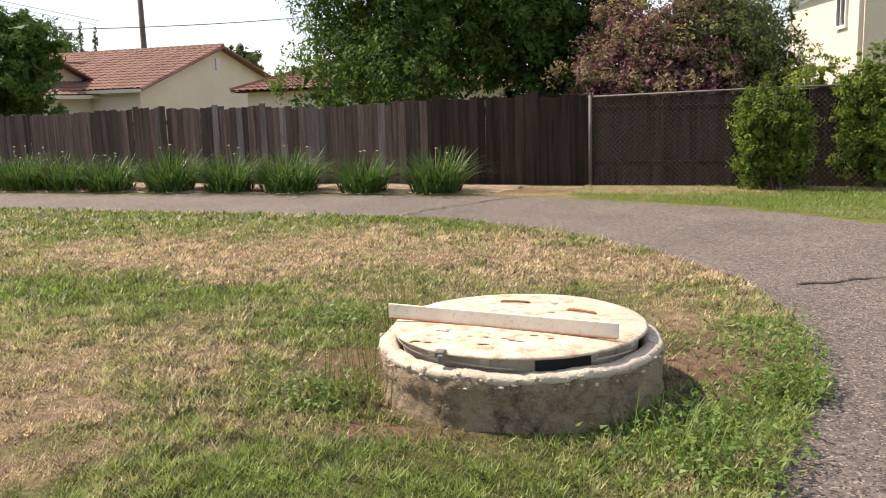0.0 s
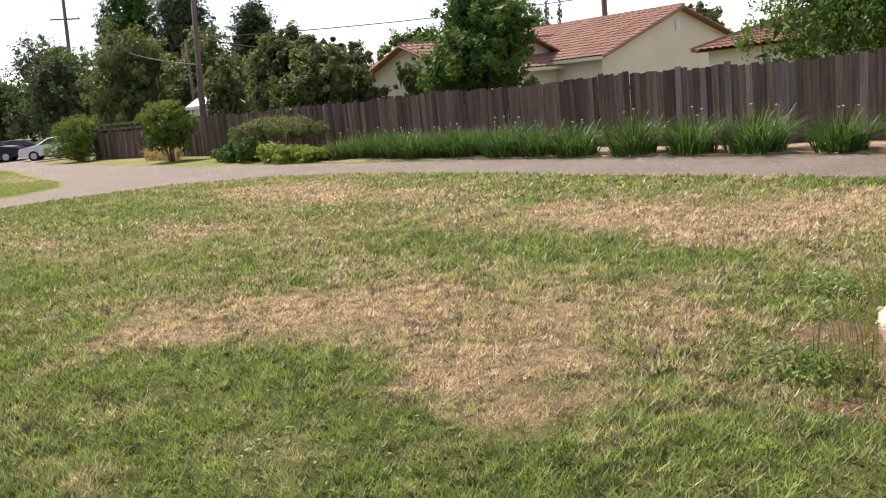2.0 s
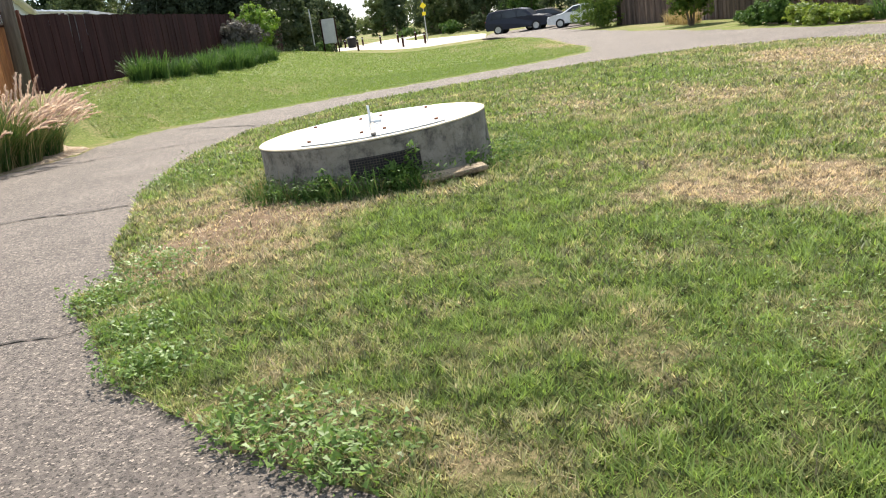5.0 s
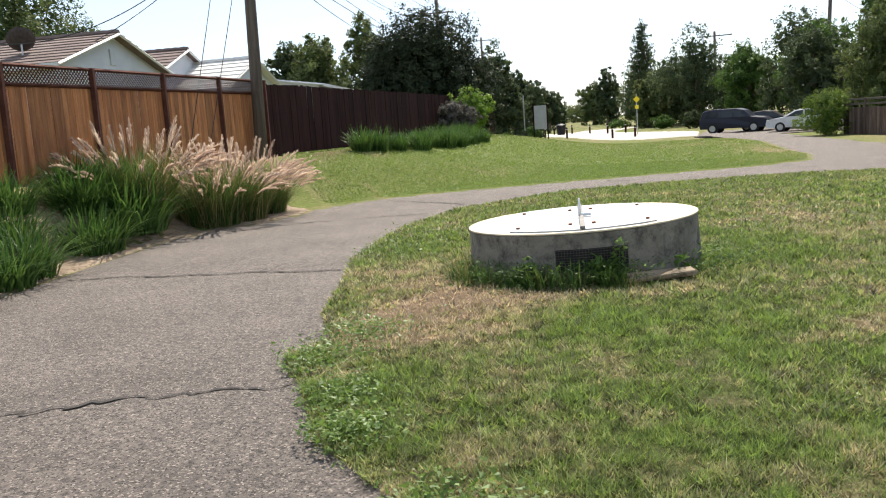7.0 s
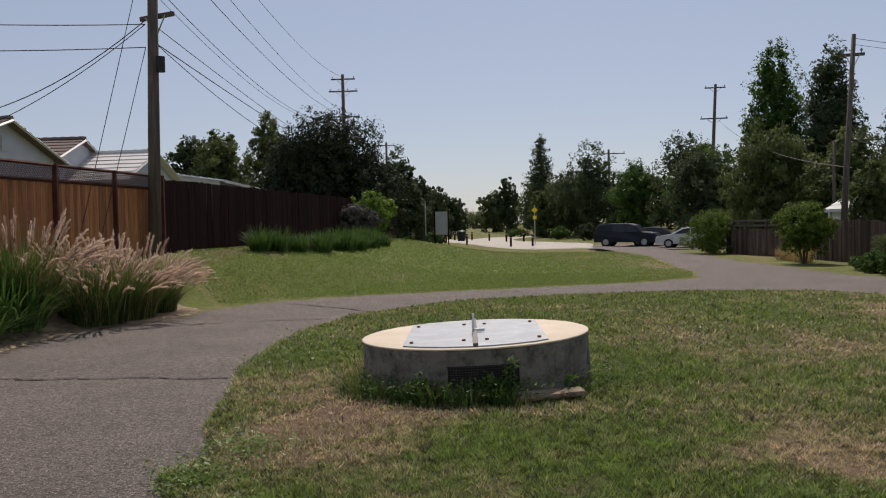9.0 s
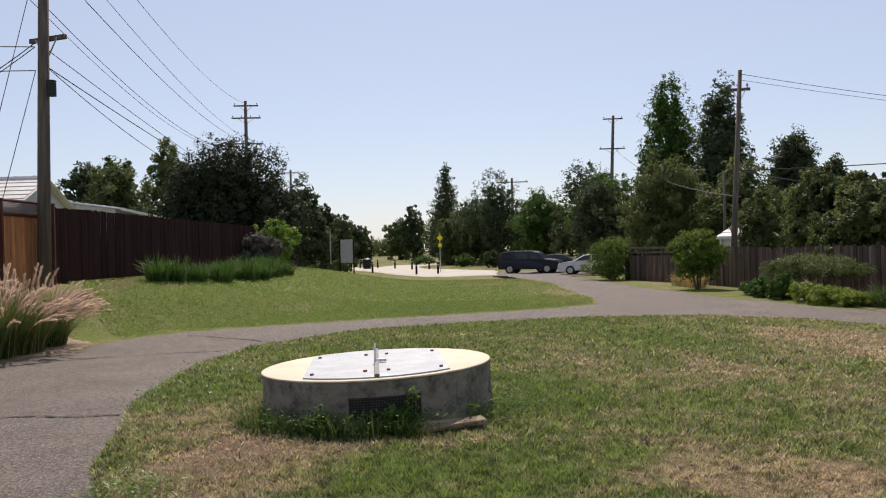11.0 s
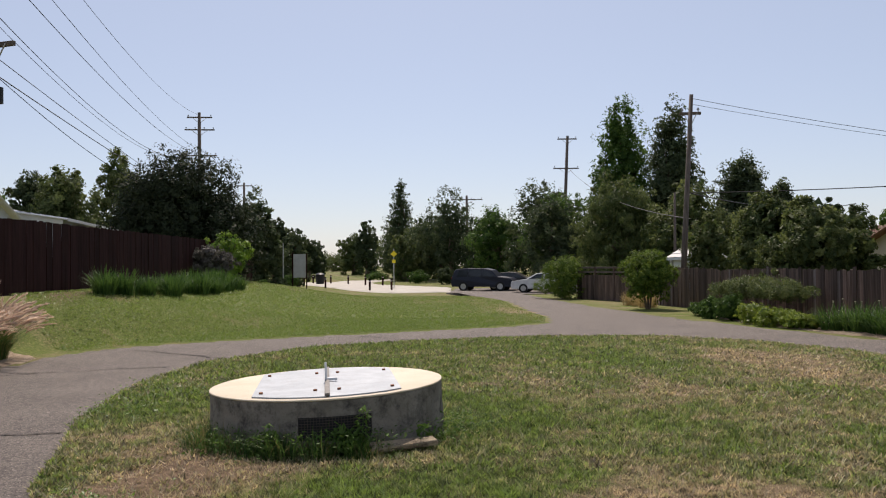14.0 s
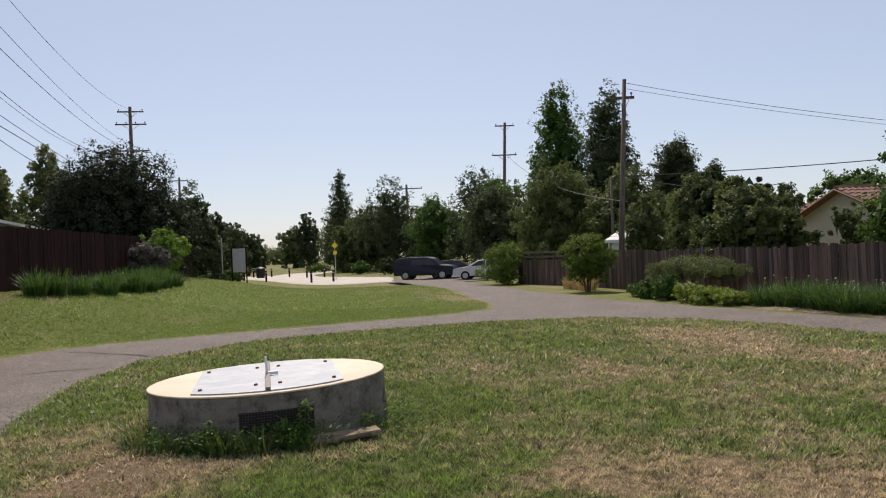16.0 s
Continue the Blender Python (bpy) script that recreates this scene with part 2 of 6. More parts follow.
OLDWIRE = surface("rusty_wire", (0.12, 0.105, 0.095), (0.18, 0.16, 0.145), 6, 60, 0.75, 0.1, 0.002, 0.3)
GRILLE = surface("old_iron", (0.055, 0.045, 0.04), (0.09, 0.07, 0.06), 9, 60, 0.8, 0.2, 0.002, 0.3)
CRACK = surface("crack_dirt", (0.03, 0.025, 0.021), (0.05, 0.042, 0.036), 9, 60, 0.95, 0.3, 0.004)
BLACK = plain("black_rubber", (0.012, 0.012, 0.012), 0.7)
STUCCO = surface("cream_stucco", (0.58, 0.52, 0.41), (0.64, 0.58, 0.47), 0.6, 30, 0.95, 0.4, 0.006)
STUCCO_PALE = surface("pale_stucco", (0.56, 0.52, 0.43), (0.62, 0.58, 0.49), 0.6, 30, 0.95, 0.4, 0.006)
GREYWALL = surface("grey_siding", (0.56, 0.58, 0.61), (0.64, 0.66, 0.68), 0.8, 30, 0.9, 0.2, 0.004)
TILE = surface("clay_tile", (0.165, 0.085, 0.06), (0.24, 0.13, 0.095), 0.9, 14, 0.85, 0.5, 0.02, stain=(0.22, 0.09, 0.06), stain_at=(0.5, 0.75))
SHINGLE = surface("brown_shingle", (0.14, 0.10, 0.088), (0.20, 0.15, 0.13), 1.0, 18, 0.9, 0.5, 0.02)
PALEROOF = surface("pale_shingle", (0.62, 0.60, 0.57), (0.72, 0.70, 0.66), 1.0, 18, 0.85, 0.4, 0.02)
WHITE = plain("white_paint", (0.78, 0.78, 0.76), 0.5)
MULCH = surface("bark_mulch", (0.25, 0.185, 0.125), (0.40, 0.31, 0.215), 4, 45, 0.95, 1.0, 0.03, stain=(0.15, 0.09, 0.055), stain_at=(0.5, 0.65))
GLASS = plain("dark_window_glass", (0.03, 0.035, 0.04), 0.08)
CARBLUE = plain("dark_blue_car_paint", (0.010, 0.013, 0.028), 0.35)
CARGREY = plain("dark_grey_car_paint", (0.012, 0.012, 0.014), 0.35)
CARWHITE = plain("white_car_paint", (0.72, 0.72, 0.72), 0.2)
YELLOW = plain("safety_yellow", (0.85, 0.68, 0.02), 0.5)
SIGNGREY = plain("sign_face_grey", (0.42, 0.43, 0.42), 0.5)
REDLAMP = plain("red_lamp_lens", (0.4, 0.02, 0.02), 0.2)
WIRE = plain("cable_black", (0.02, 0.02, 0.02), 0.6)
CERAMIC = plain("insulator_ceramic", (0.3, 0.3, 0.32), 0.3)

# ---- mesh helpers ----
def part(name, geo, material, parent=None, label="", at=None):
    """Links a bmesh or mesh as one object under a thing or a part."""
    if isinstance(geo, bmesh.types.BMesh):
        me = bpy.data.meshes.new(name)
        bmesh.ops.recalc_face_normals(geo, faces=geo.faces)
        geo.to_mesh(me)
        geo.free()
    else:
        me = geo
    if material and not me.materials:
        me.materials.append(material)
    ob = new(name, me)
    if parent:
        ob.parent = parent
    if at is not None:
        ob.matrix_basis = at
    if label:
        ob["label"] = label
    return ob


def thing(name, at, label, category, group="", kind=""):
    ob = new(name)
    ob.matrix_basis = at
    return tagged(ob, label, category, group, kind)


def smooth(ob):
    for p in ob.data.polygons:
        p.use_smooth = True
    return ob


def box(bm, cx, cy, cz, sx, sy, sz, m=None, bevel=0.0):
    mat4 = (m or Matrix()) @ Matrix.Translation((cx, cy, cz)) @ Matrix.Diagonal((sx, sy, sz, 1))
    r = bmesh.ops.create_cube(bm, size=1.0, matrix=mat4)
    if bevel:
        bmesh.ops.bevel(bm, geom=list({e for v in r["verts"] for e in v.link_edges}), offset=bevel, segments=1, affect="EDGES")
    return bm


def tube(bm, pts, radii, sides=8, cap=True):
    rings = []
    for i, p in enumerate(pts):
        p = Vector(p)
        d = (Vector(pts[min(i + 1, len(pts) - 1)]) - Vector(pts[max(i - 1, 0)])).normalized()
        a = d.cross(Vector((0, 0, 1)) if abs(d.z) < 0.9 else Vector((1, 0, 0))).normalized()
        b = d.cross(a)
        rad = radii[i] if hasattr(radii, "__len__") else radii
        rings.append([bm.verts.new(p + rad * (math.cos(2 * math.pi * k / sides) * a + math.sin(2 * math.pi * k / sides) * b)) for k in range(sides)])
    for r0, r1 in zip(rings, rings[1:]):
        for k in range(sides):
            bm.faces.new((r0[k], r0[(k + 1) % sides], r1[(k + 1) % sides], r1[k]))
    if cap:
        bm.faces.new(rings[0]), bm.faces.new(rings[-1])
    return bm


def lathe(bm, profile, n=64, wob=0.0, seed=1, centre=(0, 0, 0)):
    """Turns a profile of (radius, z) round z; wob roughens it."""
    rings = []
    for r, z in profile:
        ring = []
        for k in range(n):
            a = 2 * math.pi * k / n
            p = Vector((r * math.cos(a), r * math.sin(a), z))
            if wob:
                q = noise.noise_vector(p * 6 + Vector((seed * 7, 0, 0))) * wob + noise.noise_vector(p * 21) * wob * 0.6 + noise.noise_vector(p * 55) * wob * 0.35
                p += q
            ring.append(bm.verts.new(p + Vector(centre)))
        rings.append(ring)
    for r0, r1 in zip(rings, rings[1:]):
        for k in range(n):
            bm.faces.new((r0[k], r0[(k + 1) % n], r1[(k + 1) % n], r1[k]))
    return rings


def raw_mesh(name, verts, faces_n, k, tint=None, tone=None):
    """A mesh of faces_n separate k-cornered faces from a plain vertex array, with one tint for each face's corners."""
    me = bpy.data.meshes.new(name)
    nv = len(verts)
    me.vertices.add(nv)
    me.vertices.foreach_set("co", np.ascontiguousarray(verts, dtype=np.float32).ravel())
    me.loops.add(faces_n * k)
    me.loops.foreach_set("vertex_index", np.arange(faces_n * k, dtype=np.int32))
    me.polygons.add(faces_n)
    me.polygons.foreach_set("loop_start", np.arange(0, faces_n * k, k, dtype=np.int32))
    if tint is not None:
        at = me.attributes.new("tint", "FLOAT", "POINT")
        at.data.foreach_set("value", np.repeat(np.asarray(tint, dtype=np.float32), k))
    if tone is not None:
        at = me.attributes.new("tone", "FLOAT", "POINT")
        at.data.foreach_set("value", np.repeat(np.asarray(tone, dtype=np.float32), k))
    me.update(calc_edges=True)
    return me


def unit(v):
    return v / np.maximum(np.linalg.norm(v, axis=-1, keepdims=True), 1e-9)


def leaves(name, centres, normals, size, aspect, rng, tint, droop=0.0):
    """Pointed three-cornered leaves at the given places."""
    n = len(centres)
    nrm = unit(normals + rng.normal(0, 0.55, (n, 3)))
    side = unit(np.cross(nrm, rng.normal(0, 1, (n, 3))))
    along = np.cross(nrm, side)
    along[:, 2] -= droop
    along = unit(along)
    ln = size * rng.uniform(0.5, 1.55, (n, 1))
    w = ln * aspect
    a, b = centres - along * ln * 0.5, centres + along * ln * 0.5
    v = np.stack([a + side * w * 0.5, b, a - side * w * 0.5], 1).reshape(-1, 3)
    return raw_mesh(name, v, n, 3, tint)


def crown(name, blobs, n, size, aspect=0.5, seed=1, per=36, spread=None, fill=0.62, droop=0.25, tone=(0.0, 1.0)):
    """A crown of leaf sprays over several lobes, uneven and with gaps."""
    rng = np.random.default_rng(seed)
    blobs = np.asarray(blobs, float)
    area = blobs[:, 3] * blobs[:, 4] + blobs[:, 4] * blobs[:, 5] + blobs[:, 3] * blobs[:, 5]
    per, size, aspect = int(per * 2.0), size * 0.60, aspect * 1.25
    k = max(6, int(3.3 * n / per))
    pick = rng.choice(len(blobs), k, p=area / area.sum())
    d = unit(rng.normal(0, 1, (k, 3)))
    rad = np.where(rng.random(k) < 0.2, rng.uniform(0.2, 0.7, k), 1) * np.clip(fill + (1.03 - fill) * rng.random(k) ** 0.6 + rng.normal(0, 0.04, k), 0.2, 1.09)
    centre = blobs[pick, :3] + d * blobs[pick, 3:] * rad[:, None]
    sp = spread or 0.15 * float(np.mean(blobs[:, 3:]))
    m = k * per
    own = np.repeat(np.arange(k), per)
    ball = unit(rng.normal(0, 1, (m, 3))) * (rng.random((m, 1)) ** 0.45) * 1.38
    pts = centre[own] + ball * sp * rng.uniform(0.45, 1.6, (k, 1))[own]
    tint = np.clip(rng.normal(0.42, 0.22, k)[own] + rng.normal(0, 0.17, m), 0, 1) * (tone[1] - tone[0]) + tone[0]
    # larger inner leaves close the heart of each lobe, tinted dark for its inner shade
    h = int(0.1 * n)
    heart = rng.choice(len(blobs), h, p=area / area.sum())
    inner = unit(rng.normal(0, 1, (h, 3))) * rng.random((h, 1)) ** 0.5 * 0.74
    hp = blobs[heart, :3] + inner * blobs[heart, 3:]
    sizes = np.concatenate([np.full((m, 1), size), np.full((h, 1), size * 2.6)])
    return leaves(name, np.concatenate([pts, hp]), np.concatenate([unit(d[own] + [0, 0, 0.35]), inner + [0, 0, 0.2]]), sizes, aspect, rng,
                  np.concatenate([tint, np.full(h, 0.1)]), droop)


def trunk_mesh(height, r0, blobs, seed=1, lean=(0, 0), limbs=7):
    rng = random.Random(seed)
    bm = bmesh.new()
    pts = [Vector((lean[0] * (z / height) ** 1.3 + rng.uniform(-0.04, 0.04) * height * 0.15, lean[1] * (z / height) ** 1.3 + rng.uniform(-0.04, 0.04) * height * 0.15, z))
           for z in [height * i / 6 for i in range(7)]]
    pts[0].z = -0.15
    tube(bm, pts, [r0 * 1.35, r0, r0 * 0.9, r0 * 0.75, r0 * 0.6, r0 * 0.42, r0 * 0.2], 9)
    for i in range(limbs):
        b = blobs[i % len(blobs)]
        s = pts[2 + i % 4]
        e = Vector(b[:3]) + Vector((rng.uniform(-0.4, 0.4) * b[3], rng.uniform(-0.4, 0.4) * b[4], rng.uniform(-0.1, 0.5) * b[5]))
        mid = s.lerp(e, 0.5) + Vector((0, 0, 0.08 * height))
        tube(bm, [s, mid, e], [r0 * 0.45, r0 * 0.3, r0 * 0.1], 6)
    return bm


def tree(name, x, y, z, height, r0, blobs, n, size, material, label, seed=1, aspect=0.5, group="", per=36, fill=0.62, spread=None, droop=0.25, trunk_h=None, lean=(0, 0), category="tree"):
    t = thing(name, pose(x, y, z), label, category, group)
    smooth(part("trunk", trunk_mesh(trunk_h or height * 0.75, r0, blobs, seed, lean), BARK, t))
    part("crown", crown("crown", blobs, n, size, aspect, seed, per, spread, fill, droop), material, t)
    return t


def lobes(rx, ry, z0, z1, k, seed, taper=0.5, jut=0.55):
    """Lobes filling a rounded crown from z0 to z1 with half widths rx, ry."""
    rng = random.Random(seed)
    h = z1 - z0
    out = [(0, 0, (z0 + z1) / 2, rx * 0.72, ry * 0.72, h * 0.46)]
    for i in range(k):
        a, u = 2 * math.pi * (i * 0.618 + rng.random() * 0.35), min(0.98, max(0.02, (i + 0.5) / k + rng.uniform(-0.1, 0.1)))
        w = math.sin(math.pi * (0.18 + 0.72 * u)) * (1 - taper * u * 0.6)
        s, jj = rng.uniform(0.30, 0.56), jut * rng.uniform(0.75, 1.3)
        out.append((math.cos(a) * rx * jj * w, math.sin(a) * ry * jj * w, z0 + h * (0.12 + 0.74 * u), rx * s, ry * s, h * rng.uniform(0.18, 0.27)))
    return out


def spire(w, h, seed):
    """Upright overlapping lobes of a tall narrow crown that ends in a blunt point."""
    rng = random.Random(seed)
    out = [(0, 0, h * 0.48, w * 0.72, w * 0.72, h * 0.46)]
    for i in range(20):
        u = i / 19
        s = w * (1.05 - 0.74 * u ** 1.5)
        a = i * 2.4 + rng.uniform(-0.4, 0.4)
        out.append((math.cos(a) * s * 0.5, math.sin(a) * s * 0.5, h * (0.1 + 0.75 * u), s * rng.uniform(0.42, 0.6), s * rng.uniform(0.42, 0.6), h * rng.uniform(0.09, 0.14)))
    return out

# ---- plan of the ground ----
def smoothstep(a, b, v):
    u = np.clip((np.asarray(v, float) - a) / (b - a), 0, 1)
    return u * u * (3 - 2 * u)


def fence_b_y(x):
    """The line of the fence of the south side."""
    return -9.3 + 0.187 * (-15 - np.asarray(x, float))


def ground_z(x, y):
    """Height of the ground: a bank under the fence of the south side, a slight dip at the street."""
    x, y = np.asarray(x, float), np.asarray(y, float)
    d = (y - fence_b_y(x)) * 0.983
    reach = 2.3 + 6.2 * smoothstep(19.5, 30, -x)
    bank = 1.15 * smoothstep(1, 0, d / reach) * smoothstep(64, 46, -x)
    return bank - 0.25 * (smoothstep(46, 60, -x) - 0.8 * smoothstep(66, 82, -x))


def fence_b_base(x):
    return ground_z(x, fence_b_y(x))


def value_noise(x, y, scale, seed=0):
    x, y = np.asarray(x) * scale, np.asarray(y) * scale
    xi, yi = np.floor(x).astype(np.int64), np.floor(y).astype(np.int64)
    fx, fy = x - xi, y - yi
    fx, fy = fx * fx * (3 - 2 * fx), fy * fy * (3 - 2 * fy)

    def h(a, b):
        v = np.sin(a * 127.1 + b * 311.7 + seed * 74.7) * 43758.5453
        return v - np.floor(v)
    return (h(xi, yi) * (1 - fx) + h(xi + 1, yi) * fx) * (1 - fy) + (h(xi, yi + 1) * (1 - fx) + h(xi + 1, yi + 1) * fx) * fy


DRY = [(-5.4, 7.85, 2.5, 1.15, 1.0), (-7.0, 7.75, 1.3, 0.8, 0.8), (-4.1, 9.2, 2.2, 0.6, 0.75), (-2.0, 8.0, 1.7, 1.0, 0.85), (-0.7, 7.9, 0.9, 0.7, 0.8), (-4.8, 3.9, 1.5, 0.9, 0.9), (-3.45, 3.2, 0.9, 0.55, 0.85),
       (-6.3, 2.95, 1.3, 0.7, 0.9), (-3.9, 4.3, 0.8, 0.5, 0.6), (-3.2, 2.95, 0.5, 0.4, 0.7), (-8.2, -1.2, 1.3, 0.7, 1.0), (-7.5, -1.55, 1.0, 0.6, 1.0), (-10.0, -1.9, 1.2, 0.5, 0.7), (-14.4, 8.4, 2.6, 1.0, 0.9),
       (-11.0, 8.45, 1.9, 0.6, 0.7), (-13.4, 8.5, 1.5, 0.6, 0.8), (-11.8, 5.0, 1.4, 0.5, 0.5), (-13.3, 3.6, 1.6, 0.4, 0.5), (-7.0, 2.4, 0.9, 0.5, 0.7), (-0.3, 6.7, 0.6, 0.8, 0.7), (-28.4, -5.4, 2.0, 0.8, 0.9),
       (-33.4, 8.6, 2.5, 0.6, 1.0), (-3.2, 14.4, 2.4, 0.6, 1.0), (-1.0, 15.2, 4.0, 0.4, 1.0), (-1.3, -0.4, 0.7, 0.4, 0.5)]
LUSH = [(-5.2, 0.5, 2.2, 1.2, 0.9), (-7.1, 5.75, 1.5, 0.7, 0.8), (-4.4, 2.1, 1.1, 0.5, 0.9), (-4.7, 5.9, 1.4, 0.5, 0.6), (-9.8, 1.9, 1.3, 0.8, 0.9), (-15.2, 6.0, 2.2, 0.8, 0.7), (-5.6, -1.6, 0.6, 0.4, 0.9), (-4.7, 1.8, 1.4, 0.75, 0.75), (-2.4, 2.2, 2.0, 0.6, 0.9), (-1.1, 3.1, 1.7, 0.45, 0.9), (-3.8, 0.7, 1.6, 1.0, 0.7), (-5.6, 0.2, 1.3, 0.9, 0.6), (-2.6, 5.1, 0.5, 0.7, 0.8),
        (-12.0, -1.9, 2.0, 0.6, 0.9), (0.0, 4.6, 0.45, 1.0, 1.0), (-3.5, 10.6, 2.2, 0.35, 0.9), (-8.0, 10.7, 5.0, 0.3, 0.6), (-11.0, 1.6, 1.2, 1.0, 0.8), (-19.0, 3.0, 1.6, 3.0, 0.7),
        (-32.0, -0.5, 16.0, 7.5, 0.9), (-36.0, 0.0, 9.0, 6.0, 1.0), (-24.0, -3.0, 3.0, 2.0, 0.8), (-16.0, 5.0, 4.0, 3.0, 0.35), (1.0, 13.6, 3.8, 1.2, 1.0)]
BARE = [(-26.6, -6.4, 2.2, 0.6, 0.8), (-2.35, 4.4, 0.45, 0.55, 1.0), (-1.65, 3.62, 0.42, 0.16, 1.0), (-0.32, 5.1, 0.46, 0.85, 1.0), (-1.25, 4.5, 0.95, 0.9, 0.6), (-8.2, -1.3, 1.3, 0.6, 0.6),
        (-4.2, 14.7, 1.4, 0.5, 0.9), (-9.0, 0.8, 0.3, 0.9, 0.5)]


def blend(x, y, spots, wob=0.6):
    v = np.zeros_like(np.asarray(x, float))
    wx = x + (value_noise(x, y, 1.1, 3) - 0.5) * wob
    wy = y + (value_noise(x, y, 1.1, 8) - 0.5) * wob
    for cx, cy, rx, ry, w in spots:
        d = np.sqrt(((wx - cx) / rx) ** 2 + ((wy - cy) / ry) ** 2)
        v = np.maximum(v, w * smoothstep(1.5, 0.35, d))
    return v


def dryness(x, y):
    base = 0.375 + 0.3 * (value_noise(x, y, 0.55, 1) - 0.5) + 0.34 * (value_noise(x, y, 2.3, 2) - 0.5) + 0.46 * (value_noise(x, y, 6.5, 4) - 0.5)
    return np.clip(base + 0.43 * blend(x, y, DRY, 0.9) - 0.31 * blend(x, y, LUSH, 1.0), 0, 1)


ISLAND = [(0.3, 5.5), (0.2, 6.5), (-0.2, 7.7), (-1.0, 8.8), (-2.2, 10.0), (-3.9, 10.8), (-5.7, 11.0), (-12.0, 11.05), (-15.7, 10.85), (-18.3, 10.3), (-20.4, 8.7), (-21.2, 6.0),
          (-20.9, 3.1), (-20.0, 0.3), (-17.5, -1.8), (-14.5, -2.65), (-11.2, -2.8), (-9.6, -2.6), (-7.9, -2.45), (-6.9, -2.15), (-6.4, -2.4), (-5.4, -2.0), (-4.6, -1.75),
          (-3.5, -1.0), (-2.9, -0.45), (-1.7, 0.6), (-0.7, 2.0), (0.05, 3.4), (0.25, 4.4)]
OUTER = [(1.5, 11.4), (-0.4, 12.8), (-3.1, 13.8), (-9.4, 13.75), (-14.7, 13.55), (-18.2, 13.1), (-22.0, 12.7), (-26.4, 12.45), (-34.6, 12.6), (-45.0, 13.6), (-52.0, 14.3), (-58.5, 13.2), (-62.0, 11.6),
         (-54.0, 11.0), (-41.9, 10.6), (-34.0, 9.25), (-28.6, 8.5), (-26.2, 7.7), (-25.0, 6.2), (-24.2, 3.6), (-23.4, 0.9), (-22.6, -1.6), (-21.4, -4.2), (-19.7, -5.2), (-18.0, -5.5), (-16.5, -6.4), (-14.3, -6.95), (-12.3, -7.0),
         (-9.3, -6.9), (-6.0, -6.4), (-3.0, -5.2), (1.0, -3.0), (4.0, 1.5), (4.4, 6.0), (3.2, 9.4)]


def ragged(poly, step, amp, seed):
    """The outline in short steps, with an uneven edge."""
    rng, out = random.Random(seed), []
    for (x0, y0), (x1, y1) in zip(poly, poly[1:] + poly[:1]):
        k = max(1, int(math.hypot(x1 - x0, y1 - y0) / step))
        for i in range(k):
            u = i / k
            out.append((x0 + (x1 - x0) * u + rng.uniform(-amp, amp), y0 + (y1 - y0) * u + rng.uniform(-amp, amp)))
    return out


def inside(poly, x, y):
    x, y = np.asarray(x, float), np.asarray(y, float)
    r = np.zeros(x.shape, bool)
    for (x0, y0), (x1, y1) in zip(poly, poly[1:] + poly[:1]):
        if y0 != y1:
            r ^= ((y0 > y) != (y1 > y)) & (x < (x1 - x0) * (y - y0) / (y1 - y0) + x0)
    return r


def nearest_on(poly, x, y):
    p = np.array(poly)
    q = np.roll(p, -1, 0)
    d = q - p
    u = np.clip(((x - p[:, 0]) * d[:, 0] + (y - p[:, 1]) * d[:, 1]) / np.maximum((d ** 2).sum(1), 1e-9), 0, 1)
    f = p + u[:, None] * d
    i = np.argmin((f[:, 0] - x) ** 2 + (f[:, 1] - y) ** 2)
    return f[i]


def sheet(name, poly, step, z, material, attrs=False, lump=0.0, follow=0.0):
    """A flat sheet cut to the outline poly, of cells of that step."""
    xs = np.arange(min(p[0] for p in poly) - step, max(p[0] for p in poly) + 2 * step, step)
    ys = np.arange(min(p[1] for p in poly) - step, max(p[1] for p in poly) + 2 * step, step)
    X, Y = np.meshgrid(xs, ys, indexing="ij")
    ins = inside(poly, X, Y)
    cell = ins[:-1, :-1] | ins[1:, :-1] | ins[1:, 1:] | ins[:-1, 1:]
    used = np.zeros(X.shape, bool)
    for a, b in ((0, 0), (1, 0), (1, 1), (0, 1)):
        used[a:a + cell.shape[0], b:b + cell.shape[1]] |= cell
    ids = np.full(X.shape, -1)
    ids[used] = np.arange(used.sum())
    for i, j in np.argwhere(used & ~ins):
        X[i, j], Y[i, j] = nearest_on(poly, X[i, j], Y[i, j])
    vx, vy = X[used], Y[used]
    vz = z + ground_z(vx, vy) * follow + lump * (value_noise(vx, vy, 1.7, 5) - 0.5 + 0.5 * (value_noise(vx, vy, 6, 6) - 0.5)) * ins[used]
    vz = np.where(ins[used], vz, -0.02 + ground_z(vx, vy) * follow)
    ij = np.argwhere(cell)
    faces = np.stack([ids[ij[:, 0], ij[:, 1]], ids[ij[:, 0] + 1, ij[:, 1]], ids[ij[:, 0] + 1, ij[:, 1] + 1], ids[ij[:, 0], ij[:, 1] + 1]], 1)
    me = bpy.data.meshes.new(name)
    me.from_pydata(np.stack([vx, vy, vz], 1).tolist(), [], faces.tolist())
    if attrs:
        lawn_attributes(me, vx, vy)
    me.materials.append(material)
    ob = new(name, me)
    return smooth(ob)


def lawn_attributes(me, x, y):
    for key, v in (("dry", dryness(x, y)), ("bare", blend(x, y, BARE, 0.35))):
        me.attributes.new(key, "FLOAT", "POINT").data.foreach_set("value", np.asarray(v, np.float32))


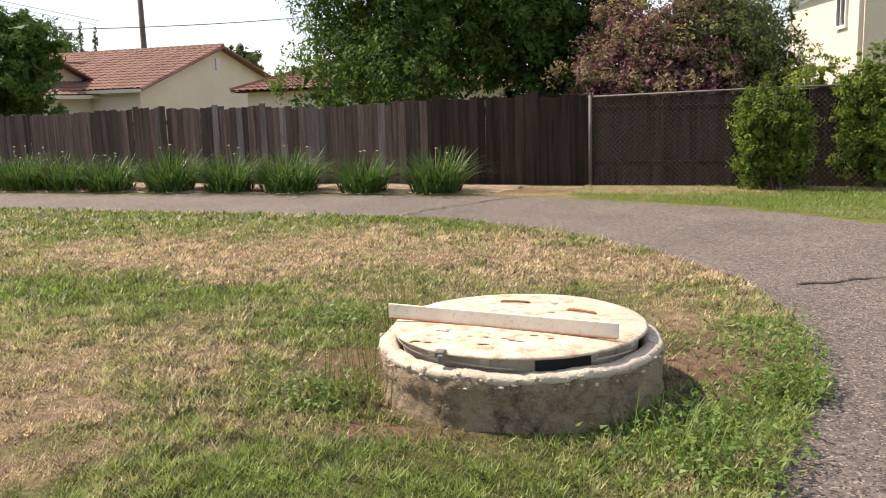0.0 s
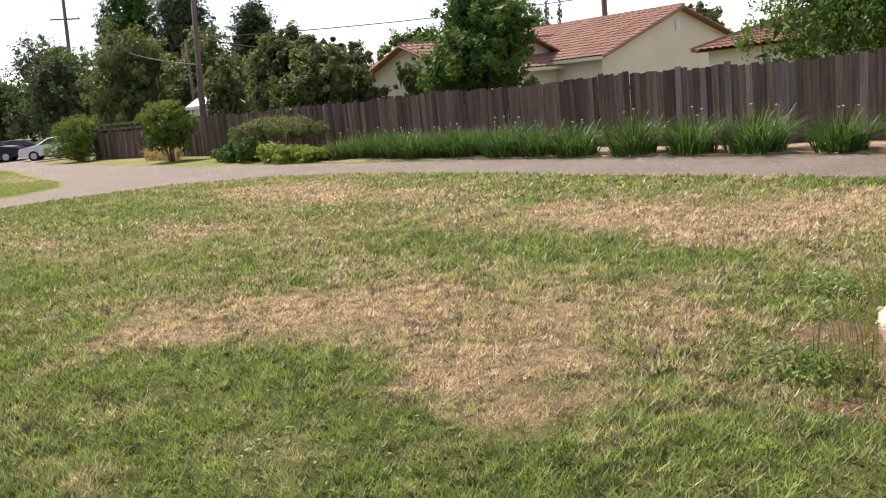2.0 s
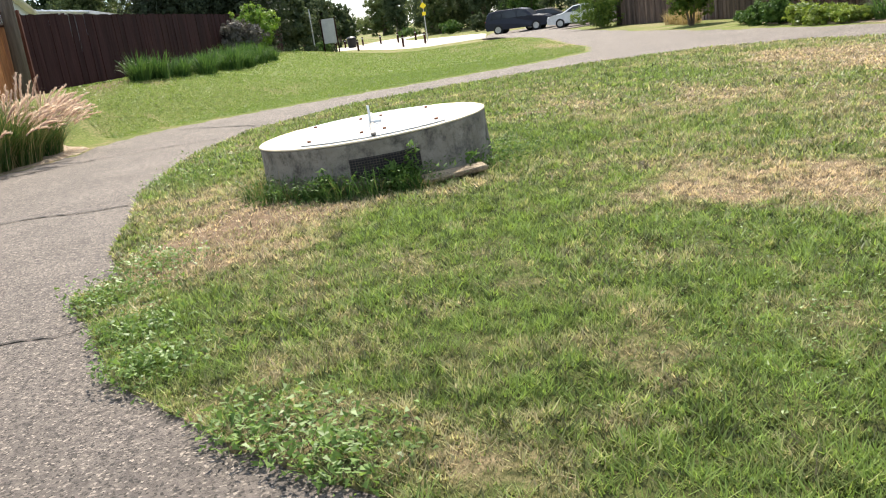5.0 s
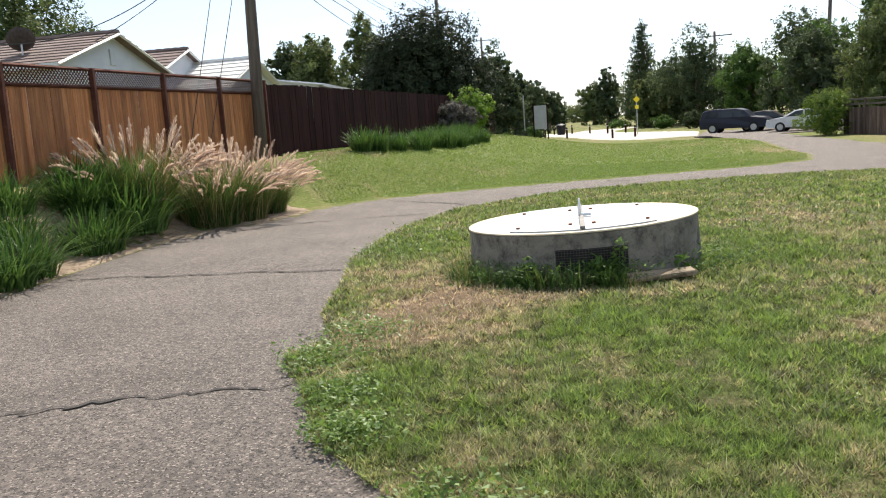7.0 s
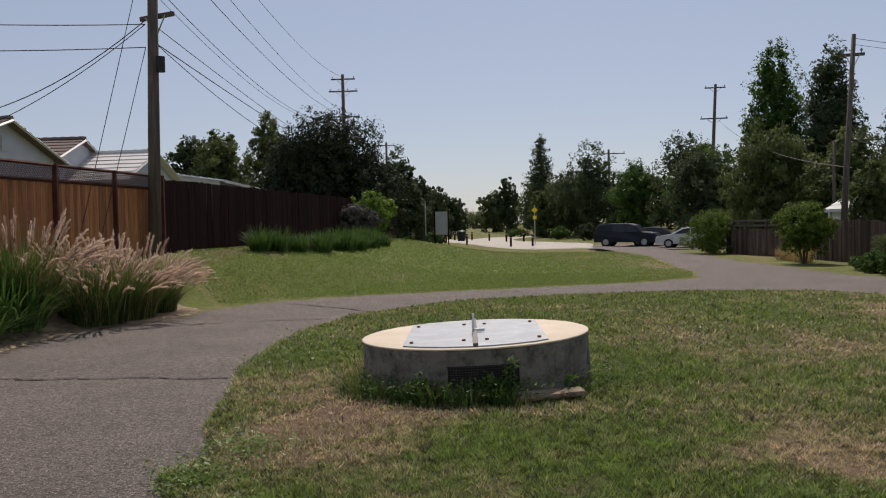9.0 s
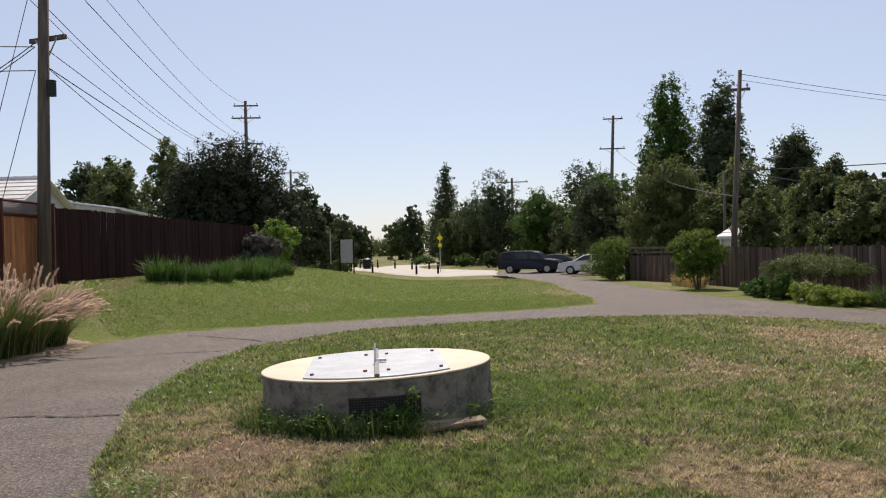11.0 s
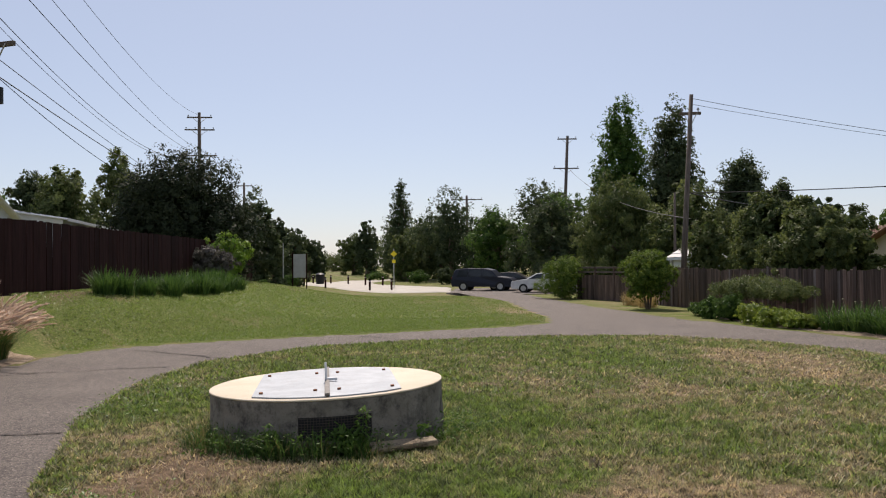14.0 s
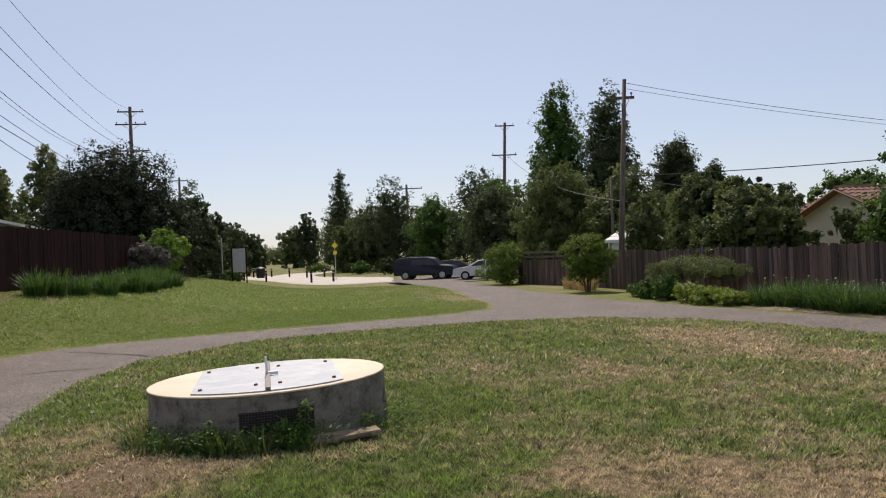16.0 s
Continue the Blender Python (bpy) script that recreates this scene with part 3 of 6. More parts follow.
# ---- ground, path, lawns ----
gx = np.unique(np.concatenate([[-4000, -1500, -700, -400, -250, -180, -140, -110, -95], np.arange(-85, 8, 0.45), [10, 14, 20, 40, 90, 250, 900, 4000]]))
gy = np.unique(np.concatenate([[-4000, -900, -250, -90, -45, -28, -20], np.arange(-16, 20, 0.45), [24, 30, 45, 90, 250, 900, 4000]]))
GX, GY = np.meshgrid(gx, gy, indexing="ij")
gv = np.stack([GX, GY, ground_z(GX, GY)], -1).reshape(-1, 3)
nyy = len(gy)
gi = np.arange(len(gx) - 1)[:, None] * nyy + np.arange(nyy - 1)[None]
gf = np.stack([gi, gi + nyy, gi + nyy + 1, gi + 1], -1).reshape(-1, 4)
ground_mesh = bpy.data.meshes.new("ground")
ground_mesh.from_pydata(gv.tolist(), [], gf.tolist())
lawn_attributes(ground_mesh, gv[:, 0], gv[:, 1])
ground_mesh.materials.append(LAWN)
tagged(smooth(new("ground", ground_mesh)), "open ground of mown green lawn with dry patches", "ground", kind="structure")
PATH_EDGE = ragged(OUTER, 0.3, 0.035, 3)
ISLAND_EDGE = ragged(ISLAND, 0.16, 0.045, 4)
tagged(sheet("path", PATH_EDGE, 0.3, 0.012, ASPHALT, lump=0.008), "worn brown-grey asphalt path with cracks and ragged edges", "path", kind="structure")
tagged(sheet("lawn_island", ISLAND_EDGE, 0.11, 0.032, THATCH_SHADED, True, 0.035), "patchy half-dry mown lawn inside the path loop", "lawn", kind="structure")
MULCH_BED = [(-4.4, 13.95), (-9.4, 13.9), (-14.7, 13.7), (-18.2, 13.3), (-23.0, 13.0), (-29.0, 14.0), (-29.0, 15.8), (-4.0, 15.8)]
tagged(sheet("planting_bed", ragged(MULCH_BED, 0.4, 0.06, 5), 0.3, 0.02, MULCH, lump=0.04), "dry mulch planting bed along the wooden fence", "bed", kind="structure")

BANK_BED = [(-5.0, -6.0), (-6.5, -6.4), (-9.3, -6.75), (-12.3, -6.85), (-14.3, -6.8), (-16.5, -6.25), (-18.0, -5.4), (-19.4, -5.3), (-20.8, -6.2), (-20.0, -7.4), (-15.0, -8.6), (-9.0, -9.6), (-5.0, -10.0)]
tagged(sheet("bank_bed", ragged(BANK_BED, 0.4, 0.06, 6), 0.22, 0.02, MULCH, lump=0.03, follow=1.0), "dry straw-coloured mulch on the planted bank", "bed", kind="structure")


def flat_slab(name, poly, z, thick, material, label, category):
    bm = bmesh.new()
    top = [bm.verts.new((x, y, z)) for x, y in poly]
    low = [bm.verts.new((x, y, z - thick)) for x, y in poly]
    bm.faces.new(top), bm.faces.new(low[::-1])
    for i in range(len(poly)):
        j = (i + 1) % len(poly)
        bm.faces.new((top[i], low[i], low[j], top[j]))
    ob = part(name, bm, material)
    return tagged(ob, label, category, kind="structure")


flat_slab("street", [(-57, 11.6), (-57, 45), (-73, 45), (-73.5, 14.4), (-65.9, 12.7), (-62, 11.4)], -0.17, 0.2, ASPHALT, "grey asphalt street where cars are parked", "street")
PLAZA = [(-101.4, 0.0), (-84.8, 2.9), (-74.1, 4.8), (-69.0, 6.3), (-65.3, 8.0), (-65.6, 9.6), (-65.7, 12.5), (-74.2, 14.2), (-76.3, 12.5), (-80.4, 10.5), (-85.5, 9.3), (-98.1, 9.7), (-114.8, 14.6), (-118.6, 14.0),
         (-111.6, 11.1), (-109.2, 7.4), (-101.0, 5.5), (-101.2, 3.5), (-107.0, 0.0)]
tagged(sheet("pavement", PLAZA, 0.6, 0.07, PAVING, follow=1.0), "pale concrete paving between the bollards", "pavement", kind="structure")
FAR_PATH = [(-114.8, 14.6), (-132, 18.6), (-150.6, 22.9), (-165.2, 24.3), (-140, 19.4), (-118.6, 14.0)]
tagged(sheet("far_path", FAR_PATH, 0.8, 0.05, ASPHALT, follow=1.0), "grey path running on beyond the paving", "path", kind="structure")


# ---- grass ----
def blades(name, x, y, z, height, width, tint, rng, lean=1.1, tone=None):
    """Leaning pointed grass blades."""
    n = len(x)
    a = rng.uniform(0, 2 * np.pi, n)
    h = height * rng.uniform(0.55, 1.3, n)
    l = h * lean * rng.uniform(0.2, 1.5, n)
    b = a + np.pi / 2 + rng.normal(0, 0.5, n)
    ca, sa, cb, sb = np.cos(a), np.sin(a), np.cos(b), np.sin(b)
    w = width * rng.uniform(0.6, 1.3, n) * 0.5
    p0 = np.stack([x - ca * w, y - sa * w, z], 1)
    p1 = np.stack([x + ca * w, y + sa * w, z], 1)
    tip = np.stack([x + cb * l, y + sb * l, z + h], 1)
    v = np.stack([p0, p1, tip], 1).reshape(-1, 3)
    return raw_mesh(name, v, n, 3, tint, tone)


def scatter_lawn(name, poly, seed, rings, holes=(), label="", even=0.0):
    """Grass blades in rings of falling density; even: 0 for rough turf, 1 for well-watered turf of one tone."""
    rng = np.random.default_rng(seed)
    xs, ys, ws, hs = [], [], [], []
    for r0, r1, dens, width, hh in rings:
        area = (r1 * r1 - r0 * r0) * radians(140) / 2
        n = int(area * dens)
        r = np.sqrt(rng.uniform(r0 * r0, r1 * r1, n))
        b = np.radians(rng.uniform(-12, 128, n))
        x, y = -0.2 - r * np.sin(b), -0.2 + r * np.cos(b)
        keep = inside(poly, x, y)
        for cx, cy, rad in holes:
            keep &= (x - cx) ** 2 + (y - cy) ** 2 > rad * rad
        keep &= rng.random(n) > 0.86 * blend(x, y, BARE, 0.35)
        xs.append(x[keep]), ys.append(y[keep]), ws.append(np.full(keep.sum(), width)), hs.append(np.full(keep.sum(), hh))
    x, y, w, h = (np.concatenate(v) for v in (xs, ys, ws, hs))
    d = dryness(x, y)
    tuft = 0.55 * value_noise(x, y, 9, 11) + 0.45 * value_noise(x, y, 23, 13)
    t = np.clip((d - 0.42) * 1.55 + 0.36 + 0.4 * (value_noise(x, y, 15, 12) - 0.5) + rng.normal(0, 0.21, len(x)), 0, 1)
    hh = h * (0.25 + 1.4 * tuft) * (1.2 - 0.5 * d)
    z = 0.03 + ground_z(x, y) * 1.0
    clump = 0.5 * value_noise(x, y, 16, 14) + 0.5 * value_noise(x, y, 31, 15)
    # clump-wise tone: dark gaps and pale glints coloured into the blades
    tone = np.clip(0.5 + 1.9 * (clump - 0.5) + 0.85 * rng.random(len(x)) ** 2 + 0.3 * tuft, 0.22, 1.7)
    t, tone = np.clip(t - 0.3 * even, 0, 1), tone + (1.05 - tone) * 0.8 * even
    ob = part(name, blades(name, x, y, z, hh, w, t, rng, tone=tone), GRASS)
    return tagged(ob, label, "grass", kind="stuff")


scatter_lawn("island_grass", ISLAND, 21, [(2.0, 4.5, 8200, 0.0092, 0.034), (4.5, 7.5, 4200, 0.0140, 0.040), (7.5, 12, 1900, 0.021, 0.048), (12, 24, 600, 0.034, 0.05)],
             [(-1.25, 4.5, 0.78), (-9.9, 0.11, 1.27)], "short mown grass, green and straw-coloured in patches")
WEDGE = [(-21.6, -4.1), (-22.65, -1.6), (-23.45, 0.9), (-24.25, 3.6), (-25.05, 6.15), (-26.25, 7.65), (-28.65, 8.45), (-34.2, 9.1), (-41.9, 10.4), (-52, 10.8), (-56, 7), (-60, 3), (-60, -4), (-35, -7.5), (-25, -7.5), (-20.5, -5.0)]
scatter_lawn("far_lawn_grass", WEDGE, 22, [(20, 30, 420, 0.036, 0.03), (30, 60, 110, 0.06, 0.032)], label="mown green grass beyond the path", even=1.0)
scatter_lawn("strip_grass", [(-3.0, 13.75), (-0.4, 12.75), (1.5, 11.35), (3.3, 9.4), (6.0, 9.4), (6.0, 15.4), (-3.0, 15.3)], 23, [(10, 18, 1500, 0.014, 0.04)], label="strip of bright green grass below the fence", even=0.8)


def weed_patch(name, spots, seed, n, size, material, label, height=0.12):
    """Low broad-leaved weeds round the given spots (x, y, spread)."""
    rng = np.random.default_rng(seed)
    s = np.array(spots)
    k = rng.integers(0, len(s), n)
    x, y = s[k, 0] + rng.normal(0, 1, n) * s[k, 2], s[k, 1] + rng.normal(0, 1, n) * s[k, 2]
    keep = inside(ISLAND, x + (-8 - x) * 0.012, y + (4 - y) * 0.012)
    x, y, n = x[keep], y[keep], int(keep.sum())
    z = 0.03 + ground_z(x, y) + rng.random(n) ** 1.5 * height
    me = leaves(name, np.stack([x, y, z], 1), np.tile([0, 0, 1.0], (n, 1)), size, 0.5, rng, np.clip(rng.normal(0.5, 0.25, n), 0, 1))
    return tagged(part(name, me, material), label, "weeds", kind="stuff")


weed_patch("path_edge_weeds", [(0.1, 5.4, 0.22), (0.0, 5.9, 0.2), (0.2, 4.8, 0.15), (-0.1, 3.7, 0.25), (-0.3, 4.0, 0.22), (-2.2, 4.0, 0.14), (-2.75, 5.6, 0.2), (-5.3, -1.75, 0.15), (-6.2, -2.1, 0.22),
           (-4.6, -1.55, 0.15), (-3.6, -0.9, 0.18), (-3.2, -0.6, 0.15), (-13.5, -2.3, 0.7), (-11.5, -2.4, 0.5), (-7.0, -1.9, 0.2)], 31, 15000, 0.032, WEED, "low broad-leaved green weeds along the asphalt edge")
# darker tree leaf instead of weed leaf, for the vault's shadow side
weed_patch("ring_weeds", [(-8.75, -0.6, 0.22), (-8.65, -0.1, 0.2), (-8.7, 0.4, 0.2), (-9.0, 1.2, 0.25), (-9.5, 1.5, 0.25), (-9.1, -1.0, 0.2), (-8.6, 0.1, 0.1), (-8.55, 0.25, 0.07), (-8.6, -0.55, 0.08)], 32, 6500, 0.034, LEAF,
           "tangle of green weeds round the concrete vault", 0.24)
weed_patch("clover", [(-11.0, 1.8, 0.8), (-12.5, 2.5, 0.9), (-5.0, 2.0, 0.6), (-3.4, 1.6, 0.5)], 33, 9000, 0.02, WEED, "low clover in the lawn", 0.04)

# ---- concrete well rings ----
def ring_one():
    t = thing("concrete_well_ring", pose(-1.25, 4.5, 0), "weathered low concrete well ring with a round painted steel lid", "well")
    bm = bmesh.new()
    lathe(bm, [(0.70, -0.1), (0.755, -0.08)] + [(0.765 + 0.006 * math.sin(k * 0.7), -0.02 + 0.0225 * k) for k in range(14)] + [(0.755, 0.296)], 220, 0.017, 2)
    smooth(part("ring_wall", bm, CONCRETE, t))
    bm = bmesh.new()
    lathe(bm, [(0.75, 0.27), (0.770, 0.285), (0.768, 0.305), (0.752, 0.318), (0.72, 0.322), (0.69, 0.322), (0.672, 0.312), (0.662, 0.26), (0.662, 0.1)], 220, 0.010, 9)
    smooth(part("rim", bm, RIM, t, "pale chipped rim"))
    bm = bmesh.new()
    lathe(bm, [(0.0, 0.28), (0.625, 0.28), (0.64, 0.275), (0.643, 0.37), (0.63, 0.375)], 72, 0.002, 3)
    part("collar", bm, surface("painted_collar", (0.34, 0.29, 0.22), (0.46, 0.40, 0.31), 5, 40, 0.8, 0.3, 0.004, stain=(0.2, 0.12, 0.07)), t, "dull painted steel collar")
    bm = bmesh.new()
    lathe(bm, [(0.0, 0.372), (0.668, 0.372), (0.69, 0.377), (0.693, 0.384), (0.678, 0.392), (0.5, 0.402), (0.25, 0.408), (0.0, 0.410)], 96, 0.003, 4)
    smooth(part("lid", bm, LIDPAINT, t, "round steel lid with peeling cream-white paint"))
    m = pose(0, 0, 0, 0, 0, -6)
    bm = bmesh.new()
    box(bm, -0.04, -0.22, 0.447, 1.31, 0.010, 0.082, m, 0.003)
    part("stiffener_bar", bm, surface("flaking_bar_paint", (0.72, 0.64, 0.51), (0.80, 0.74, 0.64), 6, 50, 0.75, 0.4, 0.004, stain=(0.5, 0.3, 0.2), stain_at=(0.6, 0.8)), t, "flaking painted steel bar across the lid")
    bm = bmesh.new()
    box(bm, -0.04, -0.229, 0.409, 1.29, 0.012, 0.008, m, 0.002)
    part("weld_line", bm, RUST, t, "rusty weld along the foot of the bar")
    for hx, hy, hr in ((-0.12, 0.36, 4), (0.30, 0.22, -14)):
        mm = pose(hx, hy, 0.41, 0, 0, hr)
        bm = bmesh.new()
        tube(bm, [mm @ Vector(p) for p in ((-0.09, 0, -0.004), (-0.075, 0.004, 0.004), (0, -0.004, 0.006), (0.075, 0.003, 0.003), (0.09, 0, -0.004))], 0.007, 6)
        part("handle", bm, RUST, t, "rusty lifting handle")
    for a in (-118, -90, -40, -10, 190, 60, 120):
        bm = bmesh.new()
        box(bm, 0, -0.63, 0.345, 0.05, 0.03, 0.05, pose(0, 0, 0, 0, 0, a + 90), 0.004)
        part("clip", bm, surface("clip_paint", (0.55, 0.49, 0.38), (0.6, 0.55, 0.45), 9, 50, 0.8, 0.2, 0.003), t)
    for a0, a1, r, z in ((196, 262, 0.672, 0.352), (262, 283, 0.668, 0.338), (318, 342, 0.674, 0.345)):
        bm = bmesh.new()
        n = 14
        tube(bm, [(r * math.cos(radians(a0 + (a1 - a0) * i / n)), r * math.sin(radians(a0 + (a1 - a0) * i / n)), z - 0.012 * i / n) for i in range(n + 1)], 0.006, 5)
        part("steel_strip", bm, FLAKE, t, "thin loose steel strip below the lid")
    bm = bmesh.new()
    box(bm, -0.26, -0.655, 0.385, 0.055, 0.05, 0.035, pose(0, 0, 0, 0, 0, 4), 0.006)
    box(bm, -0.25, -0.68, 0.365, 0.03, 0.03, 0.045, pose(0, 0, 0, 0, 0, 4), 0.005)
    part("catch", bm, RUSTBAR, t, "small grey steel catch on the lid edge")
    bm = bmesh.new()
    for k in range(8):
        a = radians(-68 + k * 3.2)
        b2 = radians(-68 + (k + 1) * 3.2)
        q = [bm.verts.new((0.648 * math.cos(c), 0.648 * math.sin(c), z)) for c, z in ((a, 0.30), (b2, 0.30), (b2, 0.366), (a, 0.366))]
        bm.faces.new(q)
    part("vent_opening", bm, BLACK, t, "black opening in the collar")
    for k in range(22):
        rng = random.Random(500 + k)
        fx, fy = rng.uniform(-0.42, 0.3), rng.uniform(-0.56, -0.3)
        if k % 4 == 0:
            fx, fy = rng.uniform(-0.3, 0.45), rng.uniform(0.05, 0.5)
        bm = bmesh.new()
        n = 9
        e = rng.uniform(0.2, 0.6)
        w = rng.uniform(0.015, 0.05)
        vs = [bm.verts.new((fx + w * rng.uniform(0.4, 1.2) * math.cos(6.283 * i / n), fy + e * w * rng.uniform(0.4, 1.2) * math.sin(6.283 * i / n), 0.4135 - 0.03 * (fx * fx + fy * fy))) for i in range(n)]
        bm.faces.new(vs)
        part("bare_patch", bm, FLAKE, t, "patch of bare grey metal where paint has peeled")
    for k in range(150):
        rng = random.Random(k)
        a = radians(rng.uniform(180, 360))
        bm = bmesh.new()
        bmesh.ops.create_icosphere(bm, subdivisions=1, radius=0.004 + 0.014 * rng.random() ** 2, matrix=Matrix.Translation(((0.745 + 0.03 * rng.random()) * math.cos(a), (0.745 + 0.03 * rng.random()) * math.sin(a), rng.uniform(0.25, 0.318))) @ Matrix.Rotation(rng.uniform(0, 3), 4, "Z") @ Matrix.Diagonal((1.6, 0.9, 0.7, 1)))
        part("chip", bm, RIM, t)
    return t


def ring_two():
    t = thing("concrete_vault", pose(-9.9, 0.11, 0, 1.8, 0, 0), "mossy round concrete vault with a cream top and metal hatch", "vault")
    bm = bmesh.new()
    lathe(bm, [(1.2, -0.1), (1.262, -0.05), (1.262, 0.1), (1.26, 0.2), (1.256, 0.3), (1.253, 0.38), (1.25, 0.44), (1.25, 0.5), (1.25, 0.535), (1.235, 0.548), (0.6, 0.55), (0.0, 0.551)], 140, 0.009, 5)
    smooth(part("vault_wall", bm, CONCRETE2, t))
    bm = bmesh.new()
    lathe(bm, [(0.0, 0.54), (1.24, 0.54), (1.257, 0.543), (1.257, 0.556), (1.245, 0.560), (0.9, 0.562), (0.0, 0.563)], 110, 0.002, 6)
    smooth(part("top_slab", bm, CREAM, t, "cream-painted cover slab with a lip"))
    turn = pose(0, 0, 0, 0, 0, -3)
    for s in (-1, 1):
        bm = bmesh.new()
        ys = [0.015 + 0.725 * i / 8 for i in range(9)]
        line = [(math.sqrt(1.17 ** 2 - y * y), s * y) for y in ys] + [(-math.sqrt(1.12 ** 2 - y * y), s * y) for y in reversed(ys)]
        top = [bm.verts.new(turn @ Vector((x, y, 0.574))) for x, y in line]
        low = [bm.verts.new(turn @ Vector((x, y, 0.556))) for x, y in line]
        bm.faces.new(top), bm.faces.new(low[::-1])
        for i in range(len(line)):
            bm.faces.new((top[i], low[i], low[(i + 1) % len(line)], top[(i + 1) % len(line)]))
        plate = part("hatch_plate", bm, PLATE, t, "worn bare metal hatch plate")
        for bx in (-0.6, 0.75):
            for by in (0.12, 0.66):
                bm = bmesh.new()
                tube(bm, [turn @ Vector((bx * 1.02, s * by, 0.57)), turn @ Vector((bx * 1.02, s * by, 0.592))], 0.02, 8)
                part("bolt", bm, RUST, plate, "rusty bolt")
    bm = bmesh.new()
    box(bm, 0.05, 0.0, 0.586, 2.2, 0.05, 0.028, turn, 0.003)
    part("hinge_bar", bm, RUSTBAR, t, "dark steel bar between the hatch plates")
    bm = bmesh.new()
    box(bm, 0.12, -0.01, 0.68, 0.024, 0.024, 0.21, turn, 0.002)
    box(bm, 0.10, 0.05, 0.60, 0.05, 0.12, 0.03, turn, 0.004)
    part("lock_bracket", bm, WHITE, t, "pale upright lock bracket")
    for a0, a1 in ((-16, 16),):
        bm = bmesh.new()
        n = 10
        vs = [[bm.verts.new((1.264 * math.cos(radians(a0 + (a1 - a0) * i / n)), 1.264 * math.sin(radians(a0 + (a1 - a0) * i / n)), z)) for i in range(n + 1)] for z in (0.17, 0.39)]
        for i in range(n):
            bm.faces.new((vs[0][i], vs[0][i + 1], vs[1][i + 1], vs[1][i]))
        vent = part("vent", bm, BLACK, t, "dark vent opening with a wire grille")
        for k in range(9):
            bm = bmesh.new()
            tube(bm, [(1.27 * math.cos(radians(a0 + (a1 - a0) * i / 12)), 1.27 * math.sin(radians(a0 + (a1 - a0) * i / 12)), 0.18 + k * 0.025) for i in range(13)], 0.0035, 4)
            part("grille_bar", bm, GRILLE, vent)
        for k in range(25):
            a = radians(a0 + (a1 - a0) * k / 24)
            bm = bmesh.new()
            tube(bm, [(1.271 * math.cos(a), 1.271 * math.sin(a), 0.17), (1.271 * math.cos(a), 1.271 * math.sin(a), 0.39)], 0.003, 4)
            part("grille_bar", bm, GRILLE, vent)
    return t


ring_one()
ring_two()
bm = bmesh.new()
box(bm, 0, 0, 0.05, 0.16, 0.66, 0.045, None, 0.01)
for v in bm.verts:
    v.co += noise.noise_vector(v.co * 9) * 0.02
tagged(part("broken_slab", bm, CONCRETE, at=pose(-8.55, 0.74, 0.07, 2, 10, 12)), "broken pale concrete slab leaning by the vault", "slab")


# ---- fences ----
def board_mesh(name, w, h, th, rng, ears=False, curve=0.004):
    bm = bmesh.new()
    top = [(-w / 2, h + rng.uniform(-0.012, 0.012)), (w / 2, h + rng.uniform(-0.012, 0.012))]
    if ears:
        top = [(-w / 2, h - 0.03), (-w / 2 + 0.03, h), (w / 2 - 0.03, h), (w / 2, h - 0.03)]
    outline = [(w / 2, 0.0), *reversed(top), (-w / 2, 0.0)]
    f = [bm.verts.new((x, -th / 2 + rng.uniform(-curve, curve), z)) for x, z in outline]
    b = [bm.verts.new((x, th / 2, z)) for x, z in outline]
    bm.faces.new(f), bm.faces.new(b[::-1])
    for i in range(len(f)):
        j = (i + 1) % len(f)
        bm.faces.new((f[i], b[i], b[j], f[j]))
    bmesh.ops.recalc_face_normals(bm, faces=bm.faces)
    me = bpy.data.meshes.new(name)
    bm.to_mesh(me)
    bm.free()
    return me


